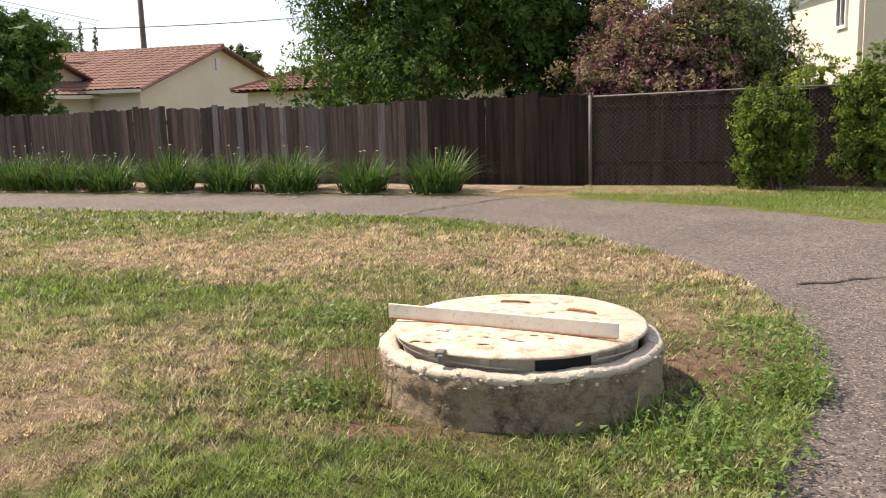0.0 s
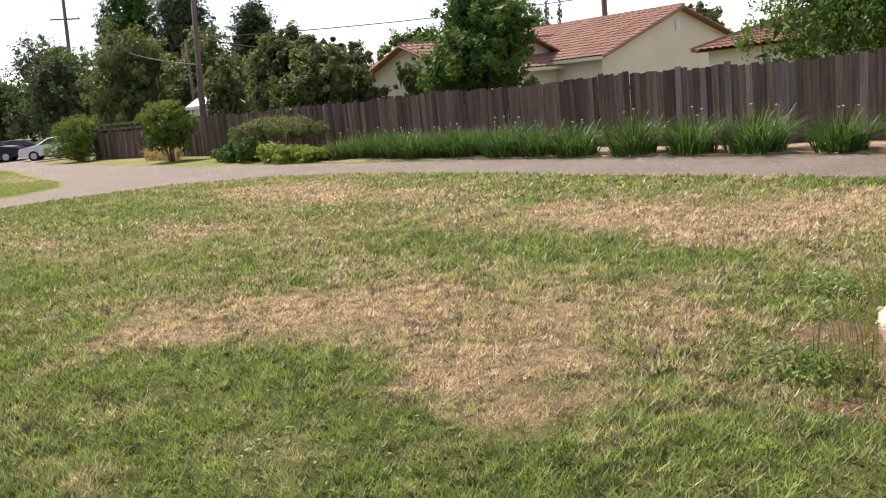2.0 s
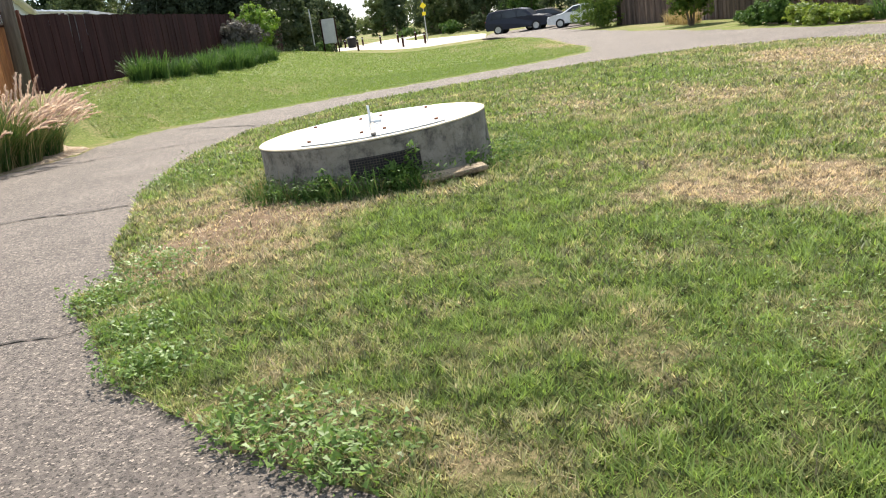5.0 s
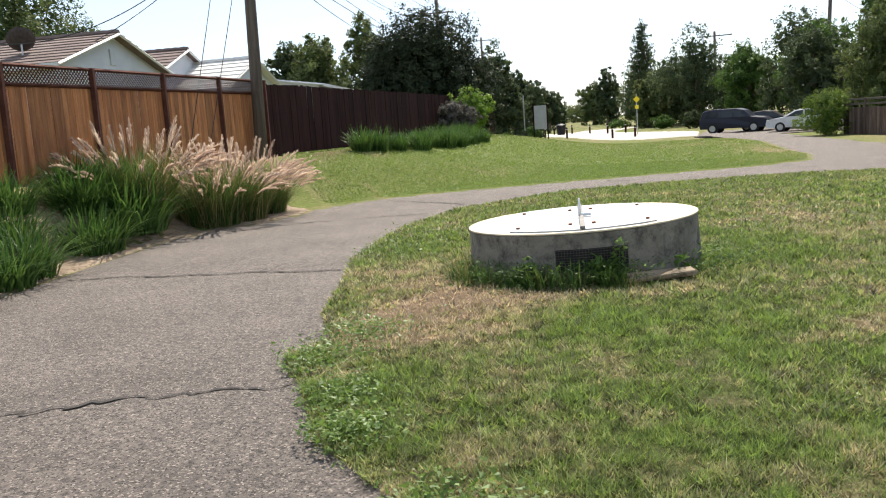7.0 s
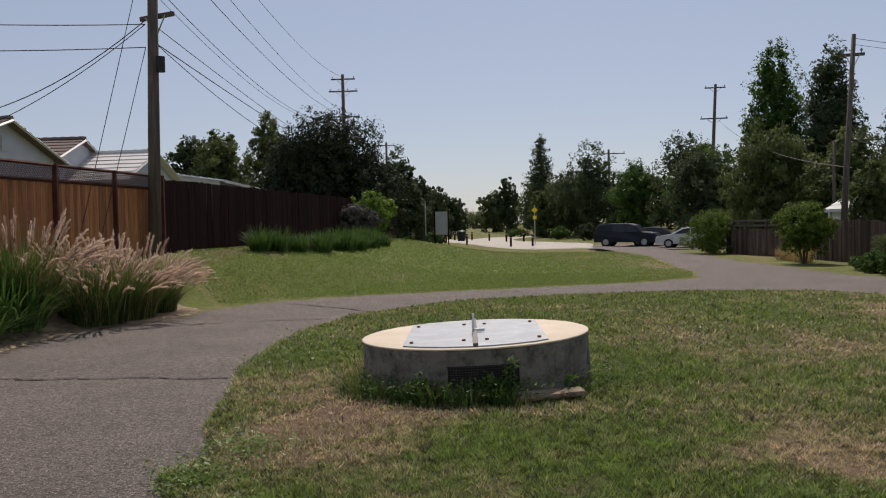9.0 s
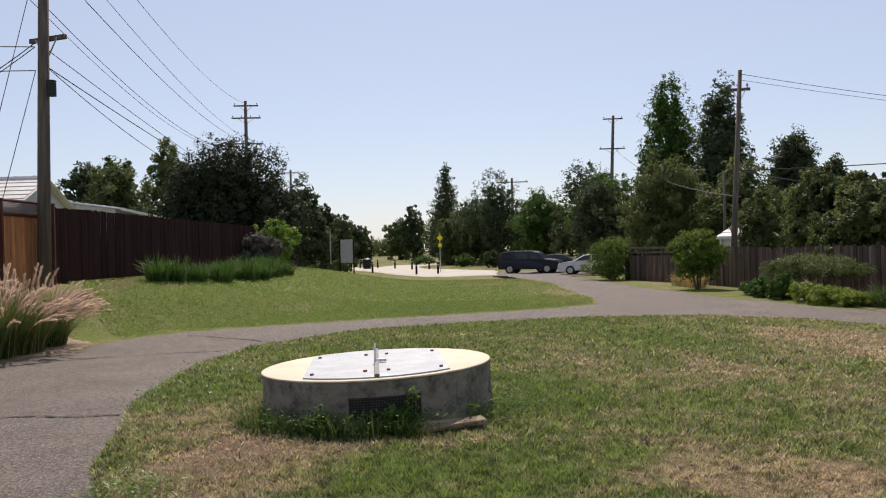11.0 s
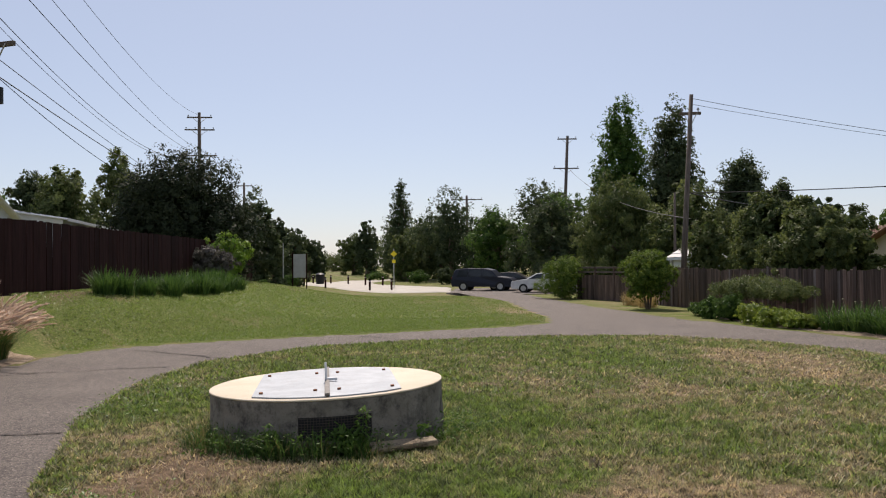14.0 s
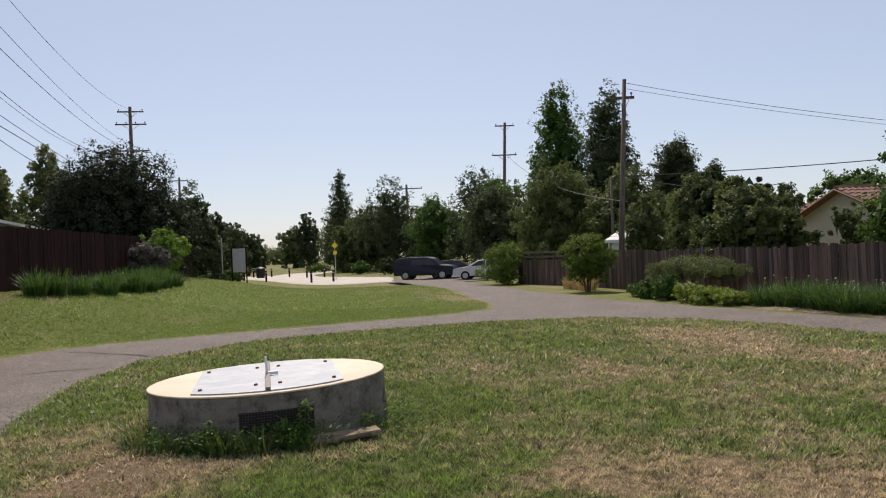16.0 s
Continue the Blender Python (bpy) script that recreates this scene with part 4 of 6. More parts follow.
def fence_a():
    """Old board fence along the north side; its last metres stand behind wire mesh."""
    rng = random.Random(5)
    t = thing("wooden_fence", pose(0, 15.75, 0), "old weathered grey-brown board fence with uneven tops", "fence")
    kinds = [board_mesh("board", w, 1.0, 0.02, rng, False, 0.006) for w in (0.153, 0.152, 0.155, 0.151, 0.156, 0.158)]
    for k in kinds:
        k.materials.append(PICKET)
    pale = [k.copy() for k in kinds[:3]]
    for k in pale:
        k.materials.clear()
        k.materials.append(PICKET_PALE)
    # darker copies for the right stretch, canopy shade put into their colour
    old = [k.copy() for k in kinds]
    for k in old:
        k.materials.clear()
        k.materials.append(PICKET_OLD_SHADED)
    x = -36.5
    while x < 6:
        me = rng.choice(old) if x > -6.2 else rng.choice(pale if rng.random() < 0.1 else kinds)
        h = 1.60 + 0.035 * math.sin(x * 0.9) + rng.uniform(-0.03, 0.03)
        if -5.2 < x < -3.1:
            h += 0.03
        if rng.random() < 0.04:
            h += rng.uniform(0.04, 0.1)
        ob = new("board", me)
        ob.parent = t
        ob.matrix_basis = pose(x, rng.uniform(-0.016, 0.016) - (0.012 if rng.random() < 0.3 else 0), -0.02, 0, rng.uniform(-0.3, 0.3), rng.uniform(-2, 2)) @ Matrix.Diagonal((1, 1, h, 1))
        x += 0.147
    for px in [-36.4 + 2.43 * i for i in range(18)]:
        bm = bmesh.new()
        box(bm, px, 0.075, 0.78, 0.09, 0.09, 1.6, None, 0.006)
        part("post", bm, PICKET, t)
    for z in (0.35, 1.3):
        bm = bmesh.new()
        box(bm, -15.2, 0.045, z, 42.5, 0.035, 0.085)
        part("rail", bm, PICKET, t)
    for z in (0.4, 1.36):
        bm = bmesh.new()
        box(bm, -0.4, -0.035, z, 5.0, 0.04, 0.085, None, 0.004)
        part("rail", bm, PICKET_OLD_SHADED, t)
    for px in (-9.75, -10.9, -27.0):
        bm = bmesh.new()
        box(bm, px, -0.035, 0.82, 0.14, 0.03, 1.66, None, 0.004)
        part("cover_board", bm, PICKET_PALE, t, "proud vertical cover board")
    return t


fence_a()


def wire_fence():
    t = thing("chain_link_fence", pose(0, 15.5, 0), "rusty chain-link fence with steel posts before the boards", "fence")
    for px in (-2.95, 0.1, 3.1):
        bm = bmesh.new()
        tube(bm, [(px, 0, -0.1), (px, 0, 1.62)], 0.03, 10)
        tube(bm, [(px, 0, 1.62), (px, 0, 1.65)], [0.036, 0.012], 10)
        smooth(part("post", bm, OLDWIRE, t, "dull galvanised steel post"))
    bm = bmesh.new()
    tube(bm, [(-2.95, 0, 1.58), (0.1, 0, 1.64), (3.1, 0, 1.66)], 0.018, 8)
    smooth(part("top_rail", bm, OLDWIRE, t))
    bm = bmesh.new()
    w, h, s = 6.05, 1.5, 0.085
    k = int((w + h) / s)
    for i in range(k):
        u = -h + i * s
        for flip in (0, 1):
            x0, x1 = max(0, u), min(w, u + h)
            if x1 <= x0:
                continue
            z0, z1 = x0 - u, x1 - u
            if flip:
                z0, z1 = h - z0, h - z1
            tube(bm, [(-2.95 + x0, 0.006 * flip, 0.04 + z0), (-2.95 + x1, 0.006 * flip, 0.04 + z1)], 0.0016, 3, False)
    part("wire_mesh", bm, OLDWIRE, t)
    return t


wire_fence()


def rail_fence():
    rng = random.Random(9)
    t = thing("board_fence_with_rails", pose(-43.6, 14.9, 0, 0, 0, 10), "short brown board fence with an open rail on top", "fence")
    me = board_mesh("board", 0.14, 1.25, 0.02, rng)
    me.materials.append(PICKET)
    for i in range(36):
        ob = new("board", me)
        ob.parent = t
        ob.matrix_basis = pose(i * 0.15, rng.uniform(-0.01, 0.01), 0, 0, rng.uniform(-0.6, 0.6), 0)
    for i in range(4):
        bm = bmesh.new()
        box(bm, i * 1.75, 0.0, 0.83, 0.1, 0.1, 1.66, None, 0.005)
        part("post", bm, PICKET, t)
    for z in (1.4, 1.62):
        bm = bmesh.new()
        box(bm, 2.65, 0, z, 5.5, 0.05, 0.09, None, 0.005)
        part("rail", bm, POLE, t)
    return t


rail_fence()


def fence_b():
    """Tall redwood fence with lattice on the bank, then an older dark-stained stretch with shade in its colour."""
    rng = random.Random(6)
    t = thing("redwood_lattice_fence", pose(0, 0, 0), "tall redwood board fence with a lattice top on the bank", "fence")
    me = [board_mesh("board", w, 1.78, 0.02, rng) for w in (0.138, 0.142, 0.146)]
    for m in me:
        m.materials.append(REDWOOD)
    x = -24.2
    while x < -7.5:
        ob = new("board", rng.choice(me))
        ob.parent = t
        ob.matrix_basis = pose(x, float(fence_b_y(x)) + rng.uniform(-0.008, 0.008), float(fence_b_base(x)) - 0.05, 0, rng.uniform(-0.4, 0.4), -10.6 + rng.uniform(-1, 1))
        x += 0.148
    for i in range(8):
        px = -24.2 + 2.4 * i
        y0, y1 = float(fence_b_y(px)), float(fence_b_y(px + 2.4))
        z0 = float(fence_b_base(px))
        bm = bmesh.new()
        box(bm, px, y0 + 0.06, z0 + 1.03, 0.1, 0.1, 2.2, None, 0.006)
        part("post", bm, LATTICEWOOD, t)
        if i < 7:
            z1 = float(fence_b_base(px + 2.4))
            for dz in (1.76, 2.1):
                bm = bmesh.new()
                tube(bm, [(px, y0 + 0.03, z0 + dz), (px + 2.4, y1 + 0.03, z1 + dz)], 0.035, 4)
                part("rail", bm, LATTICEWOOD, t)
            bm = bmesh.new()
            for k in range(-4, 32):
                for flip in (0, 1):
                    a, b = k * 0.085, k * 0.085 + 0.32
                    a2, b2 = max(a, 0.0), min(b, 2.4)
                    if b2 - a2 < 0.03:
                        continue
                    za, zb = a2 - a, b2 - a
                    if flip:
                        za, zb = 0.32 - za, 0.32 - zb
                    sl = (z1 - z0) / 2.4
                    tube(bm, [(px + a2, y0 - 0.187 * a2 + 0.02 + 0.012 * flip, z0 + 1.77 + za + sl * a2), (px + b2, y0 - 0.187 * b2 + 0.02 + 0.012 * flip, z0 + 1.77 + zb + sl * b2)], 0.013, 4, False)
            part("lattice", bm, LATTICEWOOD, t, "diagonal wooden lattice panel")
    # no tree shades these boards; their darkened colour stands in for it
    t2 = thing("dark_board_fence", pose(0, 0, 0), "tall dark-stained board fence, tree shade put into its colour", "fence")
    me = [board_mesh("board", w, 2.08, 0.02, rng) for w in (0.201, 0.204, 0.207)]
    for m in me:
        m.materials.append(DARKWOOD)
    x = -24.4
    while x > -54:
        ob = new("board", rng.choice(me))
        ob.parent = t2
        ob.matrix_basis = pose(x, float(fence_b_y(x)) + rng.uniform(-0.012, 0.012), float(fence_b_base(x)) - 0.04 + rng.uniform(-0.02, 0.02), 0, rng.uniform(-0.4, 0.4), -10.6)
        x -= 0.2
    for i in range(12):
        px = -25.0 - 2.45 * i
        bm = bmesh.new()
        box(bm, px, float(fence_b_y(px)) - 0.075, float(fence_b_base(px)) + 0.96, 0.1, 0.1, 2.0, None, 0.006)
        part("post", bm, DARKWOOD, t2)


fence_b()

# ---- poles and cables ----
def pole(name, x, y, z, h, lean, arms, label, r=0.15, turn=0.0, stubs=True):
    t = thing(name, pose(x, y, z), label, "utility pole", "utility poles")
    bm = bmesh.new()
    tube(bm, [(0, 0, -0.3), (lean[0] * 0.3, lean[1] * 0.3, h * 0.3), (lean[0], lean[1], h)], [r * 1.15, r, r * 0.68], 12)
    smooth(part("shaft", bm, POLE, t))
    for az, length, ins in arms:
        f = az / h
        m = pose(lean[0] * f, lean[1] * f, az, 0, 0, turn)
        bm = bmesh.new()
        box(bm, 0, r * 0.9, 0, length, 0.1, 0.12, m, 0.01)
        arm = part("crossarm", bm, POLE, t)
        for k in range(ins):
            u = -length / 2 + 0.12 + (length - 0.24) * k / max(1, ins - 1)
            bm = bmesh.new()
            tube(bm, [m @ Vector((u, r * 0.9, 0.06)), m @ Vector((u, r * 0.9, 0.12)), m @ Vector((u, r * 0.9, 0.16)), m @ Vector((u, r * 0.9, 0.24))], [0.02, 0.02, 0.06, 0.03], 8)
            part("insulator", bm, CERAMIC, arm)
        if stubs:
            for s in (-1, 1):
                bm = bmesh.new()
                tube(bm, [m @ Vector((s * length * 0.3, r * 0.6, 0)), m @ Vector((0, r * 0.6, -0.55))], 0.02, 5)
                part("brace", bm, STEEL, arm)
    return t


p1 = pole("utility_pole", -23.3, -7.5, 0.95, 11.6, (-0.35, 0.14), [(6.5, 1.2, 0), (10.2, 2.4, 4), (11.2, 2.4, 4)], "tall brown wooden utility pole beside the fence", 0.155, 60)
bm = bmesh.new()
tube(bm, [(-0.1, 0.27, 5.0), (-0.1, 0.27, 5.4)], 0.12, 10)
part("splice_box", bm, WIRE, p1, "black cable splice box")
pole("utility_pole", -80, -7.3, 0, 15.6, (0.1, 0), [(15.2, 2.2, 3), (14.1, 2.6, 4), (11.8, 3.0, 3)], "distant wooden utility pole with three crossarms", 0.2, 86)
pole("utility_pole", -34.4, 16.2, 0, 9.0, (-0.35, 0.75), [(8.2, 0.9, 2)], "slightly leaning wooden utility pole behind the fence", 0.12, 70)
pole("utility_pole", -85.5, 28.0, -0.2, 15.1, (0.4, 0.6), [(14.8, 2.0, 2), (11.8, 2.6, 2)], "distant leaning wooden utility pole with two crossarms", 0.2, 80)
pole("utility_pole", -120, -5.0, -0.2, 13.4, (0, 0), [(13.0, 2.2, 3)], "far wooden utility pole above the trees", 0.2, 86)
pole("utility_pole", -107.7, 22.9, -0.2, 10.8, (0, 0), [(10.3, 4.0, 4)], "far wooden utility pole among the trees", 0.2, 80)
pole("utility_pole", -37.5, 46.9, 0, 11.5, (0, 0), [(10.9, 2.0, 2)], "wooden utility pole behind the tiled house", 0.2, 20)
pole("utility_pole", -44.0, 20.5, 0, 5.6, (0.1, 0), [], "thin grey pole among the trees", 0.08)


def cable(pts, label="thin black overhead cable", r=0.014, sag=0.6):
    for a, b in zip(pts, pts[1:]):
        a, b = Vector(a), Vector(b)
        n = 22
        bm = bmesh.new()
        tube(bm, [a.lerp(b, i / n) - Vector((0, 0, sag * 4 * (i / n) * (1 - i / n))) for i in range(n + 1)], r, 4, False)
        tagged(part("overhead_cable", bm, WIRE), label, "cable", "overhead cables")


cable([(-23.45, -7.4, 6.75), (-62, -7.4, 7.2)], sag=0.12, r=0.018)
cable([(-23.45, -7.4, 7.2), (-62, -7.4, 7.35)], sag=0.12, r=0.014)
cable([(-23.45, -7.4, 6.75), (-62, -7.6, 7.2)], sag=0.75)
cable([(-23.5, -7.4, 9.6), (-80, -7.4, 12.0)], sag=0.86, r=0.016)
cable([(-23.5, -7.0, 9.9), (-80, -6.6, 12.0)], sag=0.9, r=0.012)
cable([(-23.5, -7.4, 8.3), (-80, -7.3, 11.95)], sag=1.66)
cable([(-23.5, -7.8, 8.5), (-80, -8.1, 11.95)], sag=1.6, r=0.011)
cable([(-23.5, -7.4, 11.6), (-80, -7.3, 15.4)], sag=1.05, r=0.013)
cable([(-23.4, -7.6, 7.3), (-25.2, -16.0, 5.0)], sag=0.9, label="looping black service cable to the house")
cable([(-23.4, -7.6, 7.2), (-29.5, -17.0, 4.7)], sag=0.5, label="looping black service cable to the house")
cable([(-23.4, -7.6, 9.0), (-18.6, -7.9, 0.6)], sag=0.0, r=0.01, label="thin steel guy wire down to the bank")
cable([(-23.4, -7.6, 6.6), (-19.6, -7.8, 0.7)], sag=0.0, r=0.01, label="thin steel guy wire down to the bank")
cable([(-23.4, -7.6, 7.2), (-15, -30, 8.3)], sag=0.8, r=0.012)
cable([(-23.4, -7.6, 6.6), (-14, -30, 7.2)], sag=0.8, r=0.012)
cable([(-85.0, 28.6, 11.6), (-34.9, 16.9, 3.7)], sag=0.9, r=0.02)
cable([(-34.9, 16.9, 4.8), (-53.0, 38.0, 5.7)], sag=0.5, r=0.025)
cable([(-34.9, 16.9, 4.8), (-24.0, 46.0, 6.6)], sag=0.5, r=0.02)
cable([(-34.8, 17.0, 8.85), (-27.0, 31.0, 5.4)], sag=0.25, r=0.01)
cable([(-34.8, 17.0, 8.6), (-27.0, 31.0, 5.2)], sag=0.2, r=0.008)


# ---- houses ----
def wall_block(parent, poly, z0, z1, material, thick=0.2, name="wall"):
    for (x0, y0), (x1, y1) in zip(poly, poly[1:]):
        L, a = math.hypot(x1 - x0, y1 - y0), math.atan2(y1 - y0, x1 - x0)
        bm = bmesh.new()
        box(bm, L / 2, 0, (z0 + z1) / 2, L, thick, z1 - z0, Matrix.Translation((x0, y0, 0)) @ Matrix.Rotation(a, 4, "Z"))
        part(name, bm, material, parent)


def tiled_slope(parent, a, b, c, d, material, barrel=0.28, course=0.38, thick=0.05, name="roof_slope"):
    """A roof slope between the eave a-b and the ridge d-c, with barrel rows and stepped courses."""
    a, b, c, d = (Vector(v) for v in (a, b, c, d))
    n = (b - a).cross(d - a).normalized()
    if n.z < 0:
        n = -n
    nu = max(4, min(240, int((b - a).length / barrel * 4)))
    nv = max(3, min(60, int((d - a).length / course)))
    vs, fs = [], []
    for j in range(nv):
        for e in (0, 1):
            v = (j + e * 0.999) / nv
            lift = 0.028 * (1 - e)
            for i in range(nu + 1):
                u = i / nu
                p = a.lerp(b, u).lerp(d.lerp(c, u), v)
                w = 0.055 * abs(math.sin(math.pi * u * (b - a).length / barrel)) if barrel < 0.5 else 0.0
                vs.append(p + n * (lift + w))
    for j in range(2 * nv - 1):
        for i in range(nu):
            k = j * (nu + 1) + i
            fs.append((k, k + 1, k + nu + 2, k + nu + 1))
    base = len(vs)
    vs += [a - n * thick, b - n * thick, c - n * thick, d - n * thick]
    fs.append((base, base + 1, base + 2, base + 3))
    me = bpy.data.meshes.new(name)
    me.from_pydata([tuple(v) for v in vs], [], fs)
    me.materials.append(material)
    return part(name, me, None, parent)


def gable_house(name, x, y, z, turn, length, depth, eave, peak, wall_m, roof_m, label, over=0.4, vent=True, barrel=0.28, trim=None):
    """Ridge along local x from 0 to -length; the gable end stands at local x = 0, centred on y = 0."""
    t = thing(name, pose(x, y, z, 0, 0, turn), label, "house")
    h = depth / 2
    for gx0 in (0.0, -length):
        bm = bmesh.new()
        out = [(-h, 0), (h, 0), (h, eave), (0, peak), (-h, eave)]
        f = [bm.verts.new((gx0, yy, zz)) for yy, zz in out]
        g = [bm.verts.new((gx0 - 0.2, yy, zz)) for yy, zz in out]
        bm.faces.new(f), bm.faces.new(g[::-1])
        for i in range(5):
            bm.faces.new((f[i], g[i], g[(i + 1) % 5], f[(i + 1) % 5]))
        part("gable_wall", bm, wall_m, t)
    for s in (-1, 1):
        bm = bmesh.new()
        box(bm, -length / 2, s * (h - 0.1), eave / 2, length - 0.42, 0.2, eave)
        part("wall", bm, wall_m, t)
        drop = (peak - eave) / h
        y1, z1 = s * (h + over), eave - over * drop + 0.05
        tiled_slope(t, (over, y1, z1), (-length - over, y1, z1), (-length - over, 0, peak + 0.06), (over, 0, peak + 0.06), roof_m, barrel)
        bm = bmesh.new()
        tube(bm, [(over + 0.01, y1, z1 - 0.04), (over + 0.01, 0, peak)], 0.05, 4)
        part("rake_trim", bm, trim or roof_m, t)
        bm = bmesh.new()
        box(bm, -length / 2, y1, z1 - 0.06, length + 2 * over, 0.05, 0.14)
        part("gutter", bm, wall_m, t)
    bm = bmesh.new()
    n = int((length + 2 * over) / 0.18)
    tube(bm, [(over - i * 0.18, 0, peak + 0.08) for i in range(n + 1)], [0.085 + 0.02 * (i % 2) for i in range(n + 1)], 6)
    part("ridge_cap", bm, roof_m, t)
    if vent:
        bm = bmesh.new()
        box(bm, 0.03, 0, peak - 0.72, 0.06, 0.3, 0.5)
        v = part("gable_vent", bm, GREYWALL, t, "louvred gable vent")
        for k in range(6):
            bm = bmesh.new()
            box(bm, 0.065, 0, peak - 0.92 + k * 0.08, 0.03, 0.26, 0.02)
            part("louvre", bm, GREYWALL, v)
    return t


gable_house("tiled_house", -22.6, 33.0, 0, 0, 19, 10.4, 2.45, 4.15, STUCCO, TILE, "single-storey cream stucco house with a clay tile gable roof")
gable_house("tiled_wing", -26.0, 27.2, 0, 0, 9, 6.0, 2.2, 3.45, STUCCO, TILE, "low wing of the cream house with a clay tile roof", vent=False)
gable_house("cream_gable_house", -28.2, 22.5, 0, -90, 9, 6.4, 2.3, 3.55, STUCCO, TILE, "small cream house gable with curved clay tiles", vent=False)
gable_house("white_gable_house", -28.5, -13.8, 1.2, 85, 12, 6.4, 3.15, 4.2, GREYWALL, SHINGLE, "grey-white house with a brown shingle gable roof", over=0.35, barrel=0.9, trim=WHITE)
gable_house("small_gable_house", -35.0, -13.86, 1.2, 85, 6, 4.0, 3.4, 4.2, GREYWALL, SHINGLE, "small grey-white gable with brown shingles", over=0.25, vent=False, barrel=0.9, trim=WHITE)
gable_house("pale_roof_shed", -35.6, -11.3, 1.4, 80, 3.6, 4.6, 2.4, 3.5, GREYWALL, PALEROOF, "outbuilding with a sunlit pale shingle roof", over=0.3, vent=False, barrel=0.6)
gable_house("grey_roof_house", -44.6, -13.6, 1.4, 0, 14, 6.0, 2.85, 3.3, GREYWALL, GREYWALL, "low building with a flat grey roof edge", over=0.3, vent=False, barrel=0.8)


def hip_house(name, x, y, z, length, depth, eave, peak, wall_m, roof_m, label, over=0.45):
    """Its south-west corner at (x, y); a hipped roof with the ridge along x."""
    t = thing(name, pose(x, y, z), label, "house")
    wall_block(t, [(0, 0), (length, 0)], 0, eave, wall_m)
    wall_block(t, [(length, 0.1), (length, depth)], 0, eave, wall_m)
    wall_block(t, [(0, 0.11), (0, depth)], 0, eave, wall_m)
    a, b, c, d = (-over, -over), (length + over, -over), (length + over, depth + over), (-over, depth + over)
    r0, r1 = (depth / 2, depth / 2, peak), (length - depth / 2, depth / 2, peak)
    e = eave - 0.05
    tiled_slope(t, (*a, e), (*b, e), r1, r0, roof_m)
    tiled_slope(t, (*d, e), (*a, e), r0, r0, roof_m)
    tiled_slope(t, (*c, e), (*d, e), r0, r1, roof_m)
    bm = bmesh.new()
    tube(bm, [(*a, e + 0.05), (r0[0], r0[1], peak + 0.06)], 0.09, 6)
    part("hip_cap", bm, roof_m, t)
    return t


def two_storey():
    t = thing("two_storey_house", pose(0.83, 36.0, 0), "two-storey cream stucco house with white-framed windows", "house")
    bx, by = 1.56, -8.6
    wall_block(t, [(0, 0), (bx, by)], 0, 5.2, STUCCO_PALE, 0.25, "west_wall")
    wall_block(t, [(bx, by), (bx + 8, by + 1.2)], 0, 5.2, STUCCO, 0.25, "south_wall")
    wall_block(t, [(0, 0), (7, 2)], 0, 5.2, STUCCO, 0.25, "back_wall")
    bm = bmesh.new()
    e = [bm.verts.new(v) for v in ((-0.85, 0.6, 5.2), (bx - 0.85, by - 0.7, 5.2), (bx + 8.5, by + 0.5, 5.2), (7.5, 2.7, 5.2))]
    r = [bm.verts.new(v) for v in ((2.6, -2.0, 6.6), (4.6, -5.0, 6.6))]
    for f in ((e[0], e[1], r[1], r[0]), (e[1], e[2], r[1]), (e[2], e[3], r[0], r[1]), (e[3], e[0], r[0]), (e[3], e[2], e[1], e[0])):
        bm.faces.new(f)
    part("roof", bm, TILE, t)
    L = math.hypot(bx, by)
    m = Matrix.Rotation(math.atan2(by, bx), 4, "Z")
    for u, w, zc, hh in ((7.1, 1.0, 3.95, 1.15), (2.6, 1.9, 4.85, 0.5)):
        bm = bmesh.new()
        for dx, dz, sx, sz in ((-w / 2, 0, 0.09, hh), (w / 2, 0, 0.09, hh), (0, hh / 2, w + 0.09, 0.09), (0, -hh / 2, w + 0.12, 0.1), (0, 0, 0.06, hh)):
            box(bm, u + dx, -0.15, zc + dz, sx, 0.1, sz, m)
        win = part("window", bm, WHITE, t, "white-framed window")
        bm = bmesh.new()
        box(bm, u, -0.135, zc, w - 0.05, 0.02, hh - 0.05, m)
        part("pane", bm, GLASS, win)
    bm = bmesh.new()
    tube(bm, [m @ Vector((0.1, -0.2, 0)), m @ Vector((0.1, -0.2, 5.15))], 0.06, 8)
    part("downpipe", bm, WHITE, t)
    return t


gable_house("garden_shed", -40.2, 20.3, 0, 0, 2.0, 1.7, 2.15, 2.65, GREYWALL, PALEROOF, "small garden shed with a pale roof behind the fence", over=0.2, vent=False, barrel=0.6)
hip_house("neighbour_house", -17.0, 26.6, 0, 9.4, 8, 2.15, 3.7, STUCCO_PALE, TILE, "pale stucco house partly behind trees with a hipped clay tile roof")
two_storey()
bm = bmesh.new()
lathe(bm, [(0.0, -0.10), (0.2, -0.08), (0.34, -0.02), (0.42, 0.06), (0.40, 0.06), (0.3, -0.01), (0.0, -0.08)], 24)
dish = thing("satellite_dish", pose(-26.5, -15.7, 4.86, 0, 0, 0), "dark satellite dish on the shingle roof", "satellite dish")
part("reflector", bm, GRILLE, dish, at=pose(0, 0, 0.35, 55, 0, -60))
bm = bmesh.new()
tube(bm, [(0, 0, -0.3), (0, 0, 0.35)], 0.03, 6)
part("mast", bm, STEEL, dish)

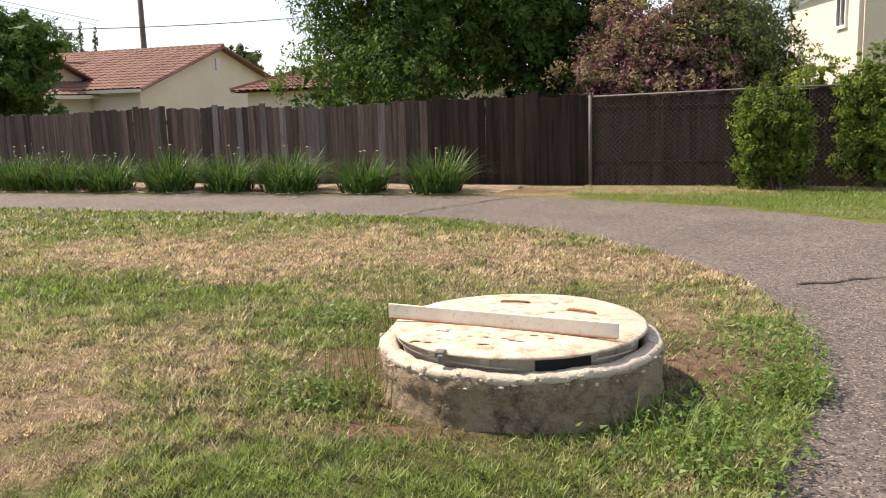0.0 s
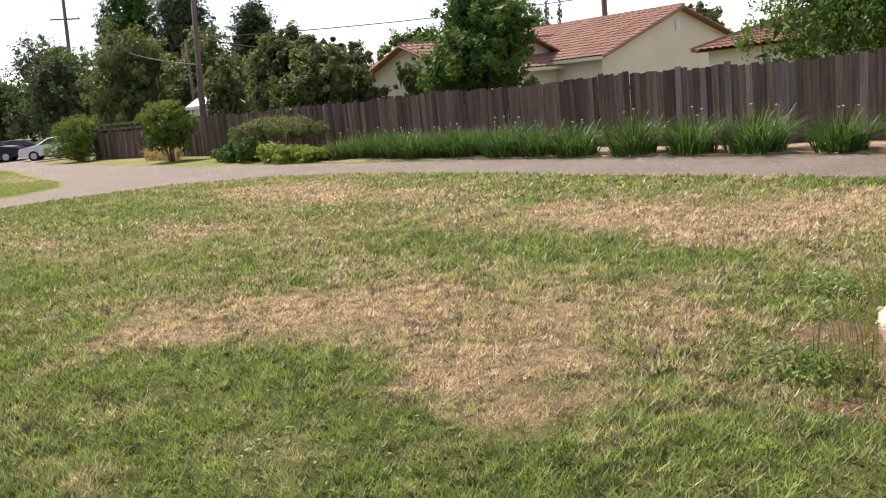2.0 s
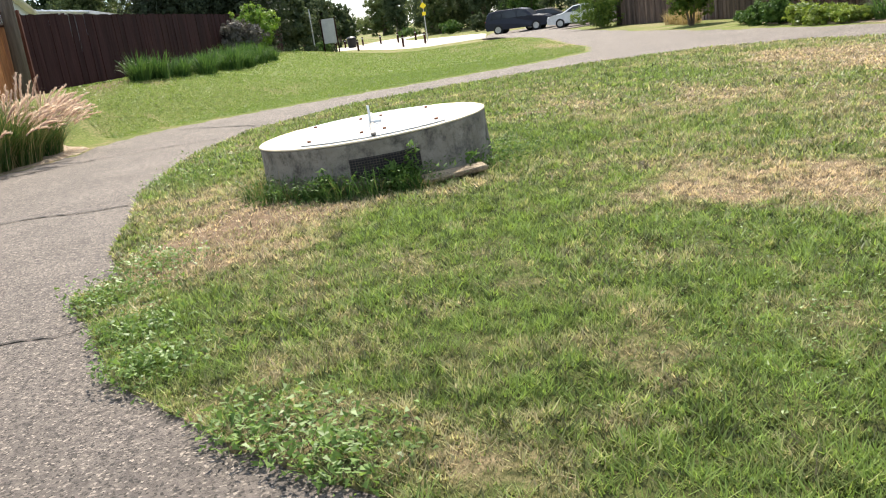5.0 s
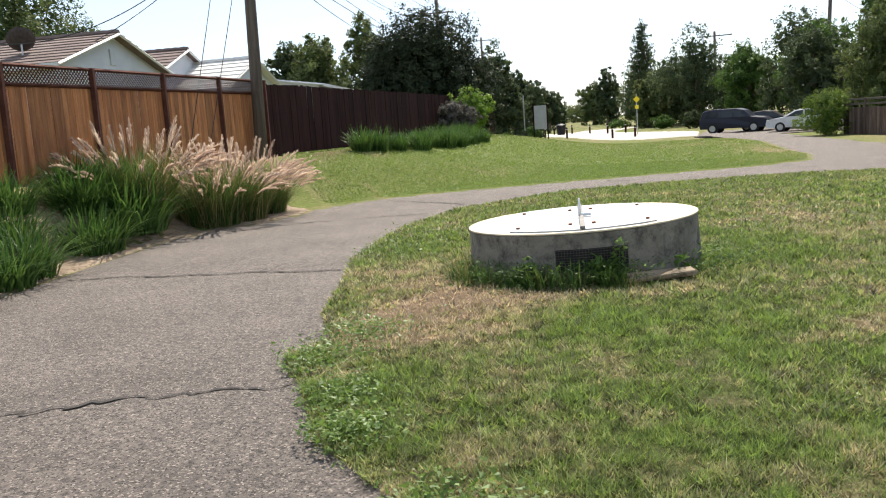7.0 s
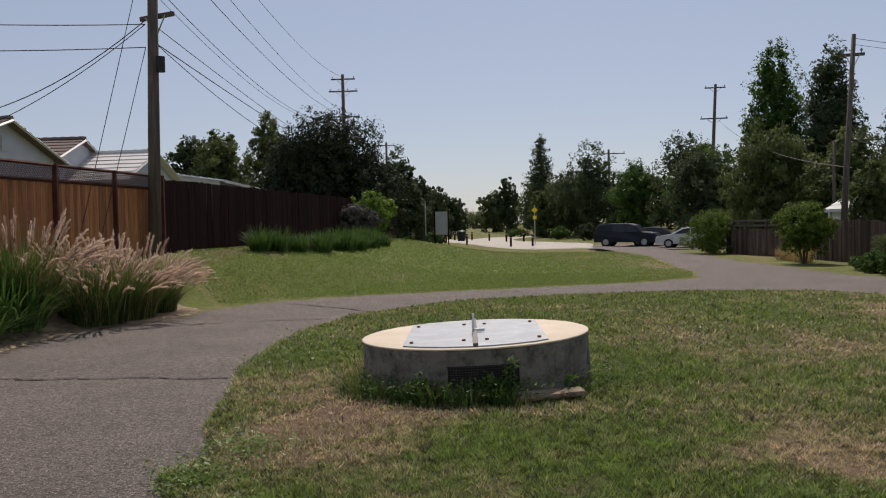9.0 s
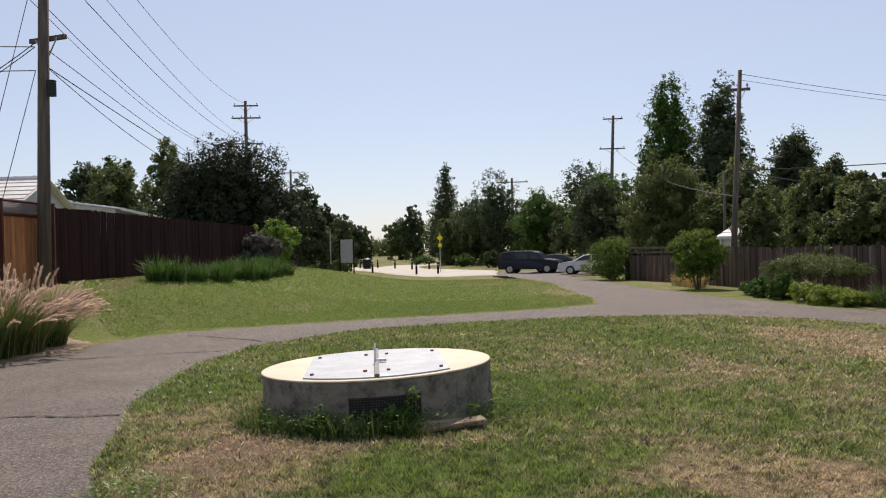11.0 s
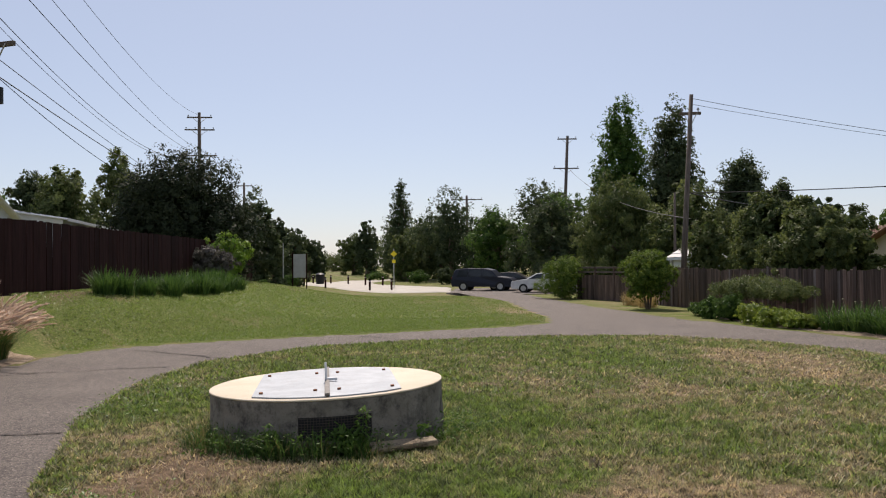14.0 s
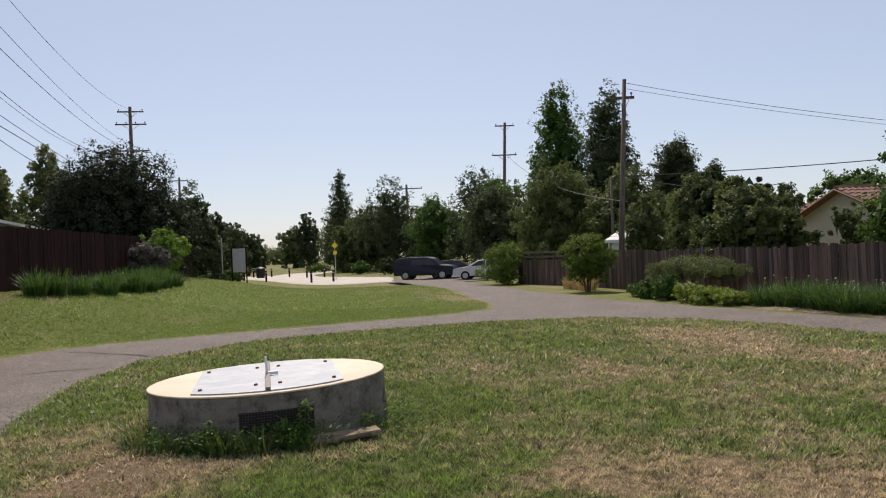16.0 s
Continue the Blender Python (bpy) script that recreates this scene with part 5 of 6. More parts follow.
# ---- trees ----
tree("broadleaf_tree", -7.6, 18.9, 0, 7.6, 0.22, lobes(3.9, 2.3, 1.0, 7.8, 16, 2) + [(-1.6, -1.9, 1.9, 1.0, 0.8, 0.8), (0.4, -1.7, 2.4, 1.4, 0.8, 1.0), (2.9, 0.0, 3.0, 1.5, 1.3, 2.0), (2.6, 0.2, 5.6, 1.8, 1.4, 2.0), (3.6, 0.3, 4.6, 1.2, 1.2, 2.2)], 34000, 0.155, LEAF,
     "large dense green broadleaf tree overhanging the fence", 2, 0.42, fill=0.5)
tree("background_tree", -5.0, 20.6, 0, 6.6, 0.2, lobes(2.9, 1.8, 0.9, 7.0, 12, 65), 11000, 0.19, LEAF_DARK, "dense dark tree behind the vine", 65, 0.5, fill=0.45)
tree("broadleaf_tree", -19.2, 18.0, 0, 4.6, 0.14, lobes(2.35, 1.8, 1.1, 4.6, 10, 3), 12000, 0.17, LEAF, "round green broadleaf tree behind the fence", 3, 0.45, fill=0.5)
tree("fruit_tree", -26.8, 17.0, 0, 4.1, 0.12, lobes(2.0, 1.4, 0.5, 3.8, 10, 4), 9000, 0.18, LEAF_OLIVE, "olive-green fruit tree behind the fence", 4, 0.5, fill=0.5)
tree("fruit_tree", -36.6, 18.4, 0, 3.6, 0.1, lobes(1.5, 1.2, 0.4, 3.9, 9, 67), 5000, 0.17, LEAF_OLIVE, "olive-green fruit tree behind the leaning pole", 67, 0.5, fill=0.5)
tree("fruit_tree", -30.0, 17.8, 0, 5.0, 0.12, lobes(2.3, 1.8, 0.5, 4.4, 10, 5), 10000, 0.2, LEAF_OLIVE, "olive-green fruit tree beside the utility pole", 5, 0.5, fill=0.5)
tree("fruit_tree", -27.9, 19.2, 0, 4.0, 0.12, lobes(1.7, 1.5, 0.5, 3.7, 9, 6), 7000, 0.18, LEAF_OLIVE, "olive-green fruit tree beside the cream gable", 6, 0.5, fill=0.5)
tree("fruit_tree", -22.0, 17.6, 0, 2.8, 0.08, lobes(0.9, 0.8, 0.9, 2.7, 6, 61), 1300, 0.16, LEAF_OLIVE, "sparse young tree before the cream gable", 61, 0.5, fill=0.4)
tree("background_tree", -36.0, 29.0, 0, 5.8, 0.2, lobes(3.0, 2.4, 1.2, 5.0, 9, 7), 7000, 0.26, LEAF, "green tree behind the houses", 7, 0.55)
tree("background_tree", -41.5, 27.0, 0, 5.8, 0.2, lobes(2.8, 2.4, 1.2, 4.9, 9, 8), 6000, 0.26, LEAF_DARK, "dark green tree behind the houses", 8, 0.55)
tree("background_tree", -29.9, 46.0, 0, 5.0, 0.2, lobes(2.0, 1.8, 1.0, 5.2, 9, 62), 4000, 0.24, LEAF_OLIVE, "pale green tree behind the tiled roof", 62, 0.55)
for cx, cy, ch in ((-63.4, 70.0, 9.9), (-61.9, 70.3, 9.4)):
    tree("conifer", cx, cy, 0, ch, 0.15, [(0, 0, 2.0 + i * (ch - 2.4) / 11, 1.5 * (1 - i / 12.5), 1.5 * (1 - i / 12.5), 0.6) for i in range(12)], 1600, 0.26, LEAF_DARK, "small dark pointed conifer behind the tiled roof", 66, 0.4, fill=0.4, per=14, trunk_h=ch - 0.3)
tree("background_tree", -48.0, 50.0, 0, 6.6, 0.2, lobes(4.5, 3.0, 1.5, 7.0, 9, 63), 5000, 0.34, LEAF_OLIVE, "pale green tree far behind the tiled roof", 63, 0.55)
for i, (x, y, h, w, m, lab) in enumerate(((-69.6, 28.0, 16.9, 3.6, LEAF, "tall narrow poplar"), (-63.6, 29.8, 15.3, 3.0, LEAF_DARK, "tall dark eucalyptus with upright limbs"),
                                          (-61.0, 34.2, 10.8, 3.2, LEAF_DARK, "dark eucalyptus with ragged top"), (-59.8, 36.6, 8.4, 2.2, LEAF_DARK, "small dark ragged tree"))):
    tree("tall_tree", x, y, -0.2, h, 0.3, spire(w, h, 10 + i), 11500, 0.34, m, lab + " above the tree row", 10 + i, 0.5, "tall trees", fill=0.55, spread=0.3, per=13)
tree("row_tree", -55.0, 22.0, -0.2, 7.0, 0.25, lobes(4.3, 3.9, 0.2, 7.2, 13, 20), 13000, 0.28, LEAF_OLIVE, "broad dusty olive tree with drooping sprays", 20, 0.4, "trees along the street", fill=0.5, droop=0.8)
tree("row_tree", -50.0, 24.5, -0.2, 6.4, 0.25, lobes(3.8, 3.6, 0.2, 6.6, 12, 27), 11000, 0.28, LEAF_OLIVE, "dark street tree behind the board fence", 27, 0.5, "trees along the street", fill=0.5)
for i, (x, y, h, w, m) in enumerate(((-81.0, 25.0, 9.5, 4.6, LEAF_DARK), (-88.0, 22.0, 7.8, 4.0, LEAF), (-93.0, 22.4, 7.7, 4.3, LEAF_DARK), (-98.5, 19.0, 10.4, 5.2, LEAF_DARK),
                                     (-76.0, 25.0, 8.0, 4.4, LEAF), (-112.0, 18.0, 7.0, 4.4, LEAF_OLIVE), (-70.0, 22.0, 7.4, 4.2, LEAF_DARK), (-105.0, 19.0, 8.0, 3.8, LEAF_DARK), (-118.0, 19.5, 8.5, 4.0, LEAF_DARK), (-136.0, 17.5, 8.0, 4.2, LEAF_OLIVE), (-74.0, 29.0, 8.6, 4.0, LEAF_DARK), (-64.0, 26.0, 7.5, 3.6, LEAF_DARK))):
    tree("row_tree", x, y, -0.2, h, 0.28, lobes(w, w, 0.4, h, 10, 30 + i), 5000, 0.36, m, "dense dark green street tree in the row", 30 + i, 0.5, "trees along the street", fill=0.5, per=18)
con = [(0, 0, 2.0 + i * 0.62, (0.35 if i % 2 else 0.0) + 3.7 * (1 - i / 21.5) ** 0.8, (0.35 if i % 2 else 0.0) + 3.7 * (1 - i / 21.5) ** 0.8, 0.62) for i in range(21)]
tree("conifer", -129, 17.4, -0.2, 14.6, 0.3, con, 10000, 0.34, LEAF_DARK, "dark pointed conifer above the tree row", 40, 0.4, fill=0.4, per=14, trunk_h=14.4)
tree("background_tree", -180, 14.6, -0.2, 8.6, 0.4, lobes(4.2, 4.2, 0.0, 8.6, 9, 41), 5000, 0.5, LEAF_OLIVE, "far round green tree beside the lawn", 41)
tree("background_tree", -164.4, 15.9, -0.2, 9.6, 0.4, lobes(3.4, 3.4, 0.0, 10.2, 8, 42), 4000, 0.5, LEAF_DARK, "far dark round tree", 42)
tree("row_tree", -104.0, 14.6, -0.2, 6.0, 0.3, lobes(2.9, 2.9, 0.0, 6.2, 8, 55), 4000, 0.36, LEAF_OLIVE, "dusty olive tree below the conifer", 55, 0.5, "trees along the street", fill=0.5)
tree("background_tree", -330, 23.0, -0.2, 9.0, 0.4, lobes(12, 16, 0.0, 6.5, 8, 43), 3000, 0.8, LEAF_OLIVE, "far row of hazy green trees", 43)
tree("dark_oak", -49.0, -5.45, 0.9, 6.6, 0.35, lobes(3.9, 4.75, -0.8, 6.75, 20, 44, 0.3, 0.5), 24000, 0.21, LEAF_OAK, "big rounded dark green oak by the fence", 44, 0.6, fill=0.8, spread=0.28, per=14)
tree("dark_oak", -68.0, -5.5, 0.4, 7.0, 0.35, lobes(4.2, 3.4, 0.0, 7.2, 11, 45), 9000, 0.32, LEAF_OAK, "dark green oak continuing the tree line", 45, 0.5, fill=0.5)
tree("background_tree", -56.0, -13.0, 1.2, 7.0, 0.3, lobes(3.4, 2.6, 0.3, 7.0, 10, 46), 8000, 0.28, LEAF_OLIVE, "green tree behind the dark fence", 46, 0.5)
tree("background_tree", -70.0, -12.4, 0.8, 9.5, 0.3, lobes(3.0, 2.6, 0.5, 9.7, 10, 47), 6000, 0.32, LEAF_OLIVE, "pale green tree behind the oak", 47, 0.5)
tree("background_tree", -60.3, -16.2, 1.2, 6.8, 0.3, lobes(2.6, 2.4, 0.5, 6.9, 9, 48), 6000, 0.3, LEAF_DARK, "round dark tree behind the houses", 48, 0.5)
tree("background_tree", -50.0, -16.0, 1.2, 5.0, 0.3, lobes(3.0, 2.4, 0.4, 4.6, 9, 64), 5000, 0.28, LEAF, "green tree behind the low grey roof", 64, 0.5)
tree("background_tree", -44.0, -26.0, 1.2, 8.4, 0.3, lobes(5.0, 6.2, 0.5, 9.4, 14, 49), 17000, 0.27, LEAF_OLIVE, "leafy tree behind the shingle roof", 49, 0.5)
for i, (x, y, h, w) in enumerate(((-73, -2.6, 7.6, 2.9), (-90, -0.9, 6.8, 2.6), (-110, 1.2, 7.2, 2.8), (-140, 4.2, 6.9, 2.6), (-190, 8.0, 7.0, 2.4))):
    tree("row_tree", x, y, -0.2, h, 0.3, lobes(w, w, 0.2, h, 9, 50 + i), 5000, 0.4, LEAF_DARK, "dark green tree lining the lawn", 50 + i, 0.5, "trees along the south fence", fill=0.5)


# ---- shrubs ----
def shrub(name, x, y, z, rx, ry, h, n, size, material, label, seed, k=8, group="", aspect=0.5, stems=True, z0=0.0, fill=0.55):
    t = thing(name, pose(x, y, z), label, "shrub", group)
    bl = lobes(rx, ry, z0, h, k, seed, 0.2)
    part("foliage", crown("foliage", bl, n, size, aspect, seed, 24, None, fill), material, t)
    if stems:
        bm = bmesh.new()
        rng = random.Random(seed)
        for i in range(5):
            a = rng.uniform(0, 6.28)
            tube(bm, [(0.06 * math.cos(a), 0.06 * math.sin(a), -0.1), (rx * 0.2 * math.cos(a), ry * 0.2 * math.sin(a), h * 0.4), (rx * 0.45 * math.cos(a), ry * 0.45 * math.sin(a), h * 0.75)],
                 [0.045, 0.03, 0.012], 6)
        part("stems", bm, BARK, t)
    return t


shrub("bougainvillea", -1.8, 17.3, 0, 2.35, 1.3, 3.4, 20000, 0.10, LEAF_VINE, "dusty purple and yellow-green vine over the fence", 70, 14, fill=0.6)
shrub("yellow_green_shrub", -0.6, 17.5, 0, 1.8, 1.1, 3.9, 12000, 0.085, LEAF_OLIVE, "dusty yellow-green shrub among the vine", 77, 10, fill=0.6)
shrub("background_shrub", -0.9, 20.0, 0, 1.5, 1.3, 3.9, 7000, 0.14, LEAF_OLIVE, "olive-green shrub behind the vine", 71, 10)
rngu = random.Random(72)
sprays = [(rngu.uniform(-0.55, 0.55), rngu.uniform(-0.25, 0.25), hh * 0.5, rngu.uniform(0.15, 0.26), rngu.uniform(0.14, 0.22), hh * 0.52) for hh in [rngu.uniform(1.2, 2.05) for _ in range(17)]]
upright = thing("upright_shrub", pose(0.2, 15.0, 0), "upright yellow-green shrub against the wire fence", "shrub")
part("foliage", crown("foliage", sprays, 5200, 0.09, 0.42, 72, 24, 0.09, 0.5, -0.5), LEAF_UP, upright)
bm = bmesh.new()
for b in sprays[:7]:
    tube(bm, [(b[0] * 0.2, b[1] * 0.2, -0.1), (b[0] * 0.7, b[1] * 0.7, b[2]), (b[0], b[1], b[2] * 1.7)], [0.02, 0.014, 0.006], 5)
part("stems", bm, BARK, upright)
shrub("yellow_green_shrub", 0.75, 16.3, 0, 0.8, 0.5, 2.25, 3000, 0.09, LEAF_LIME, "yellow-green shrub behind the wire fence", 78, 8)
shrub("hanging_shrub", 1.75, 15.2, 0, 0.95, 0.55, 2.35, 8000, 0.075, LEAF_UP, "spreading green and brown shrub on the wire fence", 73, 9)
shrub("round_shrub", -44.0, 14.2, 0, 1.6, 1.4, 2.15, 9500, 0.085, LEAF_UP, "round green shrub at the street corner", 74, 14, fill=0.85)
shrub("round_shrub", -32.6, 13.9, 0, 1.25, 1.2, 2.3, 11000, 0.085, LEAF_UP, "round bright green shrub on a short trunk", 75, 14, z0=0.45, fill=0.8)
clipped = thing("clipped_shrub", pose(-25.3, 14.4, 0), "flat-topped clipped oval shrub", "shrub")
part("foliage", crown("foliage", [(u, 0.05 * math.sin(u * 5), 0.9 + 0.12 * (1 - (u / 1.7) ** 2), 0.78, 0.8, 0.30 - 0.05 * abs(u)) for u in (-1.55, -0.95, -0.3, 0.35, 1.0, 1.55)], 11000, 0.075, 0.5, 76, 24, 0.10, 0.86), LEAF_OLIVE, clipped)
bm = bmesh.new()
for u in (-0.9, -0.3, 0.2, 0.8):
    tube(bm, [(u * 0.3, 0.03 * u, -0.1), (u * 0.7, 0.05, 0.45), (u * 1.3, 0.0, 0.85)], [0.04, 0.03, 0.012], 6)
part("stems", bm, BARK, clipped)
for i, (x, y, r, h, m, lab) in enumerate(((-26.6, 13.6, 0.62, 0.7, LEAF, "rounded dark green shrub"), (-25.4, 13.5, 0.66, 0.85, LEAF, "rounded green shrub"), (-27.9, 13.8, 0.7, 0.5, LEAF, "low dark green shrub"),
                                          (-23.9, 13.45, 0.8, 0.6, LEAF_LIME, "low yellow-green shrub"), (-22.7, 13.4, 0.85, 0.54, LEAF_LIME, "low yellow-green shrub"),
                                          (-21.7, 13.5, 0.6, 0.4, LEAF_LIME, "low yellow-green shrub"))):
    shrub("low_shrub", x, y, 0, r * 1.25, r * 0.95, h, 3600, 0.07, m, lab + " beside the path", 80 + i, 7, "low shrubs beside the path", stems=False, fill=0.7)
shrub("grey_hedge", -42.0, -3.55, float(ground_z(-42.0, -3.55)), 1.0, 1.4, 1.62, 6000, 0.10, LEAF_GREY, "grey-brown clipped hedge on the bank", 90, 12, z0=0.5, fill=0.85)
shrub("green_shrub", -44.2, -3.1, float(ground_z(-44.2, -3.1)), 1.1, 1.5, 2.45, 5000, 0.13, LEAF_BRIGHT, "yellow-green shrub behind the grey hedge", 91, 9)
for i, (x, y, r, h) in enumerate(((-64, -1.6, 1.0, 1.1), (-70, -0.6, 1.1, 1.2), (-78, 0.4, 1.2, 1.2), (-84, 1.0, 1.2, 1.3), (-90, 13.6, 1.6, 1.4), (-84, 15.5, 1.2, 1.6), (-110, 11.5, 1.8, 1.2))):
    shrub("distant_shrub", x, y, float(ground_z(x, y)), r, r, h, 1500, 0.2, LEAF_DARK if i % 2 else LEAF, "rounded shrub at the lawn edge", 100 + i, 6, "distant shrubs", stems=False)


# ---- strap-leaved plants and fountain grass ----
def strap_mesh(name, n, length, spread, seed, width=0.022, arch=0.75):
    rng = np.random.default_rng(seed)
    a = rng.uniform(0, 2 * np.pi, n)
    r0 = spread * np.sqrt(rng.random(n))
    L = length * rng.uniform(0.6, 1.15, n)
    out = arch * rng.uniform(0.15, 1.0, n) * (0.4 + 0.6 * r0 / spread)
    b = a + rng.normal(0, 0.7, n)
    ca, sa = np.cos(b), np.sin(b)
    bx, by = r0 * np.cos(a), r0 * np.sin(a)
    seg = 4
    quads = []
    for i in range(seg):
        row = []
        for u in (i / seg, (i + 1) / seg):
            hx = L * out * (0.35 * u + 0.6 * u * u)
            z = L * u * (1 - 0.45 * out * u)
            w = width * (1 - 0.85 * u ** 2) * 0.5
            row.append(np.stack([bx + ca * hx - sa * w, by + sa * hx + ca * w, z], 1))
            row.append(np.stack([bx + ca * hx + sa * w, by + sa * hx - ca * w, z], 1))
        quads.append(np.stack([row[0], row[1], row[3], row[2]], 1))
    v = np.stack(quads, 1).reshape(-1, 3)
    return raw_mesh(name, v, n * seg, 4, np.repeat(np.clip(rng.normal(0.45, 0.25, n), 0, 1), seg))


strap_kinds = [strap_mesh("strap_plant", 330, 0.80, 0.42, 200 + i, 0.026, 1.45) for i in range(4)]
bank_kinds = [strap_mesh("bank_plant", 170, 0.9, 0.34, 220 + i, 0.032, 1.0) for i in range(4)]
for me in strap_kinds + bank_kinds:
    me.materials.append(STRAP)
rngp = random.Random(12)
bm = bmesh.new()
tube(bm, [(0, 0, 0), (0.01, 0, 0.45), (0.0, 0, 0.93)], [0.006, 0.005, 0.004], 4)
bmesh.ops.create_icosphere(bm, subdivisions=1, radius=0.028, matrix=Matrix.Translation((0, 0, 0.94)) @ Matrix.Diagonal((1, 1, 0.7, 1)))
stalk_mesh = bpy.data.meshes.new("flower_stalk")
bm.to_mesh(stalk_mesh)
bm.free()
stalk_mesh.materials.append(surface("dry_seed_head", (0.30, 0.27, 0.16), (0.42, 0.38, 0.26), 20, 60, 0.9, 0.2, 0.002))
spots = [(-5.45, 14.3, 1.05), (-6.85, 14.25, 1.0), (-8.35, 14.25, 1.2), (-9.65, 14.2, 1.06), (-10.95, 14.15, 1.1), (-12.35, 14.1, 1.06), (-13.5, 14.15, 1.04), (-14.6, 14.1, 1.06)]
spots += [(-15.95 - 0.82 * i, 14.05 + rngp.uniform(-0.1, 0.25), rngp.uniform(0.92, 1.08)) for i in range(7)]
spots += [(-15.5 - 1.1 * i, 14.8 + rngp.uniform(-0.15, 0.15), rngp.uniform(0.85, 1.0)) for i in range(5)]
for i, (x, y, s) in enumerate(spots):
    ob = new("agapanthus_plant", strap_kinds[i % 4])
    ob.matrix_basis = pose(x, y, 0.02, 0, 0, rngp.uniform(0, 360)) @ Matrix.Diagonal((s, s, s * rngp.uniform(0.92, 1.05), 1))
    tagged(ob, "clump of arching dark green strap leaves by the path", "plant", "row of strap-leaved plants")
    for k in range(2 + i % 2):
        st = new("flower_stalk", stalk_mesh)
        st.parent = ob
        st.matrix_basis = pose(rngp.uniform(-0.25, 0.25), rngp.uniform(-0.25, 0.25), 0, rngp.uniform(-18, 18), rngp.uniform(-18, 18), 0) @ Matrix.Diagonal((1, 1, rngp.uniform(0.72, 0.9), 1))
for i in range(34):
    u = (i + rngp.random()) / 34
    x = -27.2 - 11.8 * u + rngp.uniform(-0.3, 0.3)
    y = float(np.interp(x, [-39.0, -33.0, -30.0, -27.0], [-2.4, -3.4, -4.3, -5.6])) + rngp.uniform(-0.55, 0.45)
    ob = new("strap_plant", bank_kinds[i % 4])
    s = rngp.uniform(0.62, 1.0)
    ob.matrix_basis = pose(x, y, float(ground_z(x, y)), 0, 0, rngp.uniform(0, 360)) @ Matrix.Diagonal((s, s, s, 1))
    tagged(ob, "tall clump of green strap leaves on the bank", "plant", "strap-leaved plants on the bank")
for x, y, s in ((-14.8, -8.2, 1.3), (-15.0, -7.5, 1.45), (-13.5, -7.45, 1.1), (-9.2, -7.3, 1.15), (-11.2, -7.35, 1.1), (-12.3, -8.2, 1.05), (-10.4, -7.1, 0.9), (-13.2, -8.7, 1.05), (-9.0, -8.4, 1.1), (-11.4, -8.6, 1.1), (-14.6, -8.2, 1.0), (-16.2, -8.3, 1.0), (-10.0, -8.1, 1.15), (-15.4, -8.6, 1.0), (-8.2, -7.6, 1.1)):
    ob = new("strap_plant", strap_kinds[int(abs(x) * 10) % 4])
    ob.matrix_basis = pose(x, y, float(ground_z(x, y)), 0, 0, x * 50) @ Matrix.Diagonal((s, s, s, 1))
    tagged(ob, "dark green strap-leaved clump in dry mulch", "plant", "strap-leaved plants on the bank")


def fountain_grass(x, y, s, seed):
    z = float(ground_z(x, y))
    t = thing("fountain_grass", pose(x, y, z, 0, 0, seed * 40), "fountain grass clump with pinkish feathery plumes", "ornamental grass", "fountain grasses")
    part("blades", strap_mesh("blades", 1100, 1.0 * s, 0.42 * s, seed, 0.012, 1.15), STRAP, t)
    part("pale_blades", strap_mesh("pale_blades", 420, 1.05 * s, 0.45 * s, seed + 7, 0.012, 1.25), STRAW_GREEN, t)
    part("dry_blades", strap_mesh("dry_blades", 160, 1.15 * s, 0.45 * s, seed + 3, 0.01, 1.0), STRAW, t)
    rng = np.random.default_rng(seed)
    quads, tint = [], []
    for i in range(95):
        a = rng.uniform(0, 2 * np.pi)
        tilt = 1.45 * rng.random() ** 0.75
        length = s * rng.uniform(1.05, 1.4)
        out = np.array([np.cos(a), np.sin(a), 0.0])
        axis = unit(out * tilt + [0, 0, 1.0])
        k = 150
        u = rng.random(k)
        bend = (out * 0.7 - [0, 0, 1.0]) * 0.09 * s * tilt
        p = out * 0.2 * s + axis * length * (0.71 + 0.29 * u)[:, None] + bend * (u ** 2)[:, None]
        way = unit(axis + bend * 2 * u[:, None] + rng.normal(0, 0.2, (k, 3)))
        side = unit(np.cross(way, rng.normal(0, 1, (k, 3)))) * 0.006 * s
        ln = (0.085 * s * np.sqrt(np.clip(np.sin(np.pi * (0.1 + 0.85 * u)), 0.1, 1)))[:, None] * rng.uniform(0.6, 1.2, (k, 1))
        quads.append(np.stack([p - side, p + side, p + way * ln], 1))
        tint.append(np.clip(rng.normal(0.5, 0.22) + 0.3 * (u - 0.5) + rng.normal(0, 0.12, k), 0, 1))
    q = np.concatenate(quads)
    part("plumes", raw_mesh("plumes", q.reshape(-1, 3), len(q), 3, np.concatenate(tint)), PLUME, t, "pinkish feathery seed plumes")
    return t


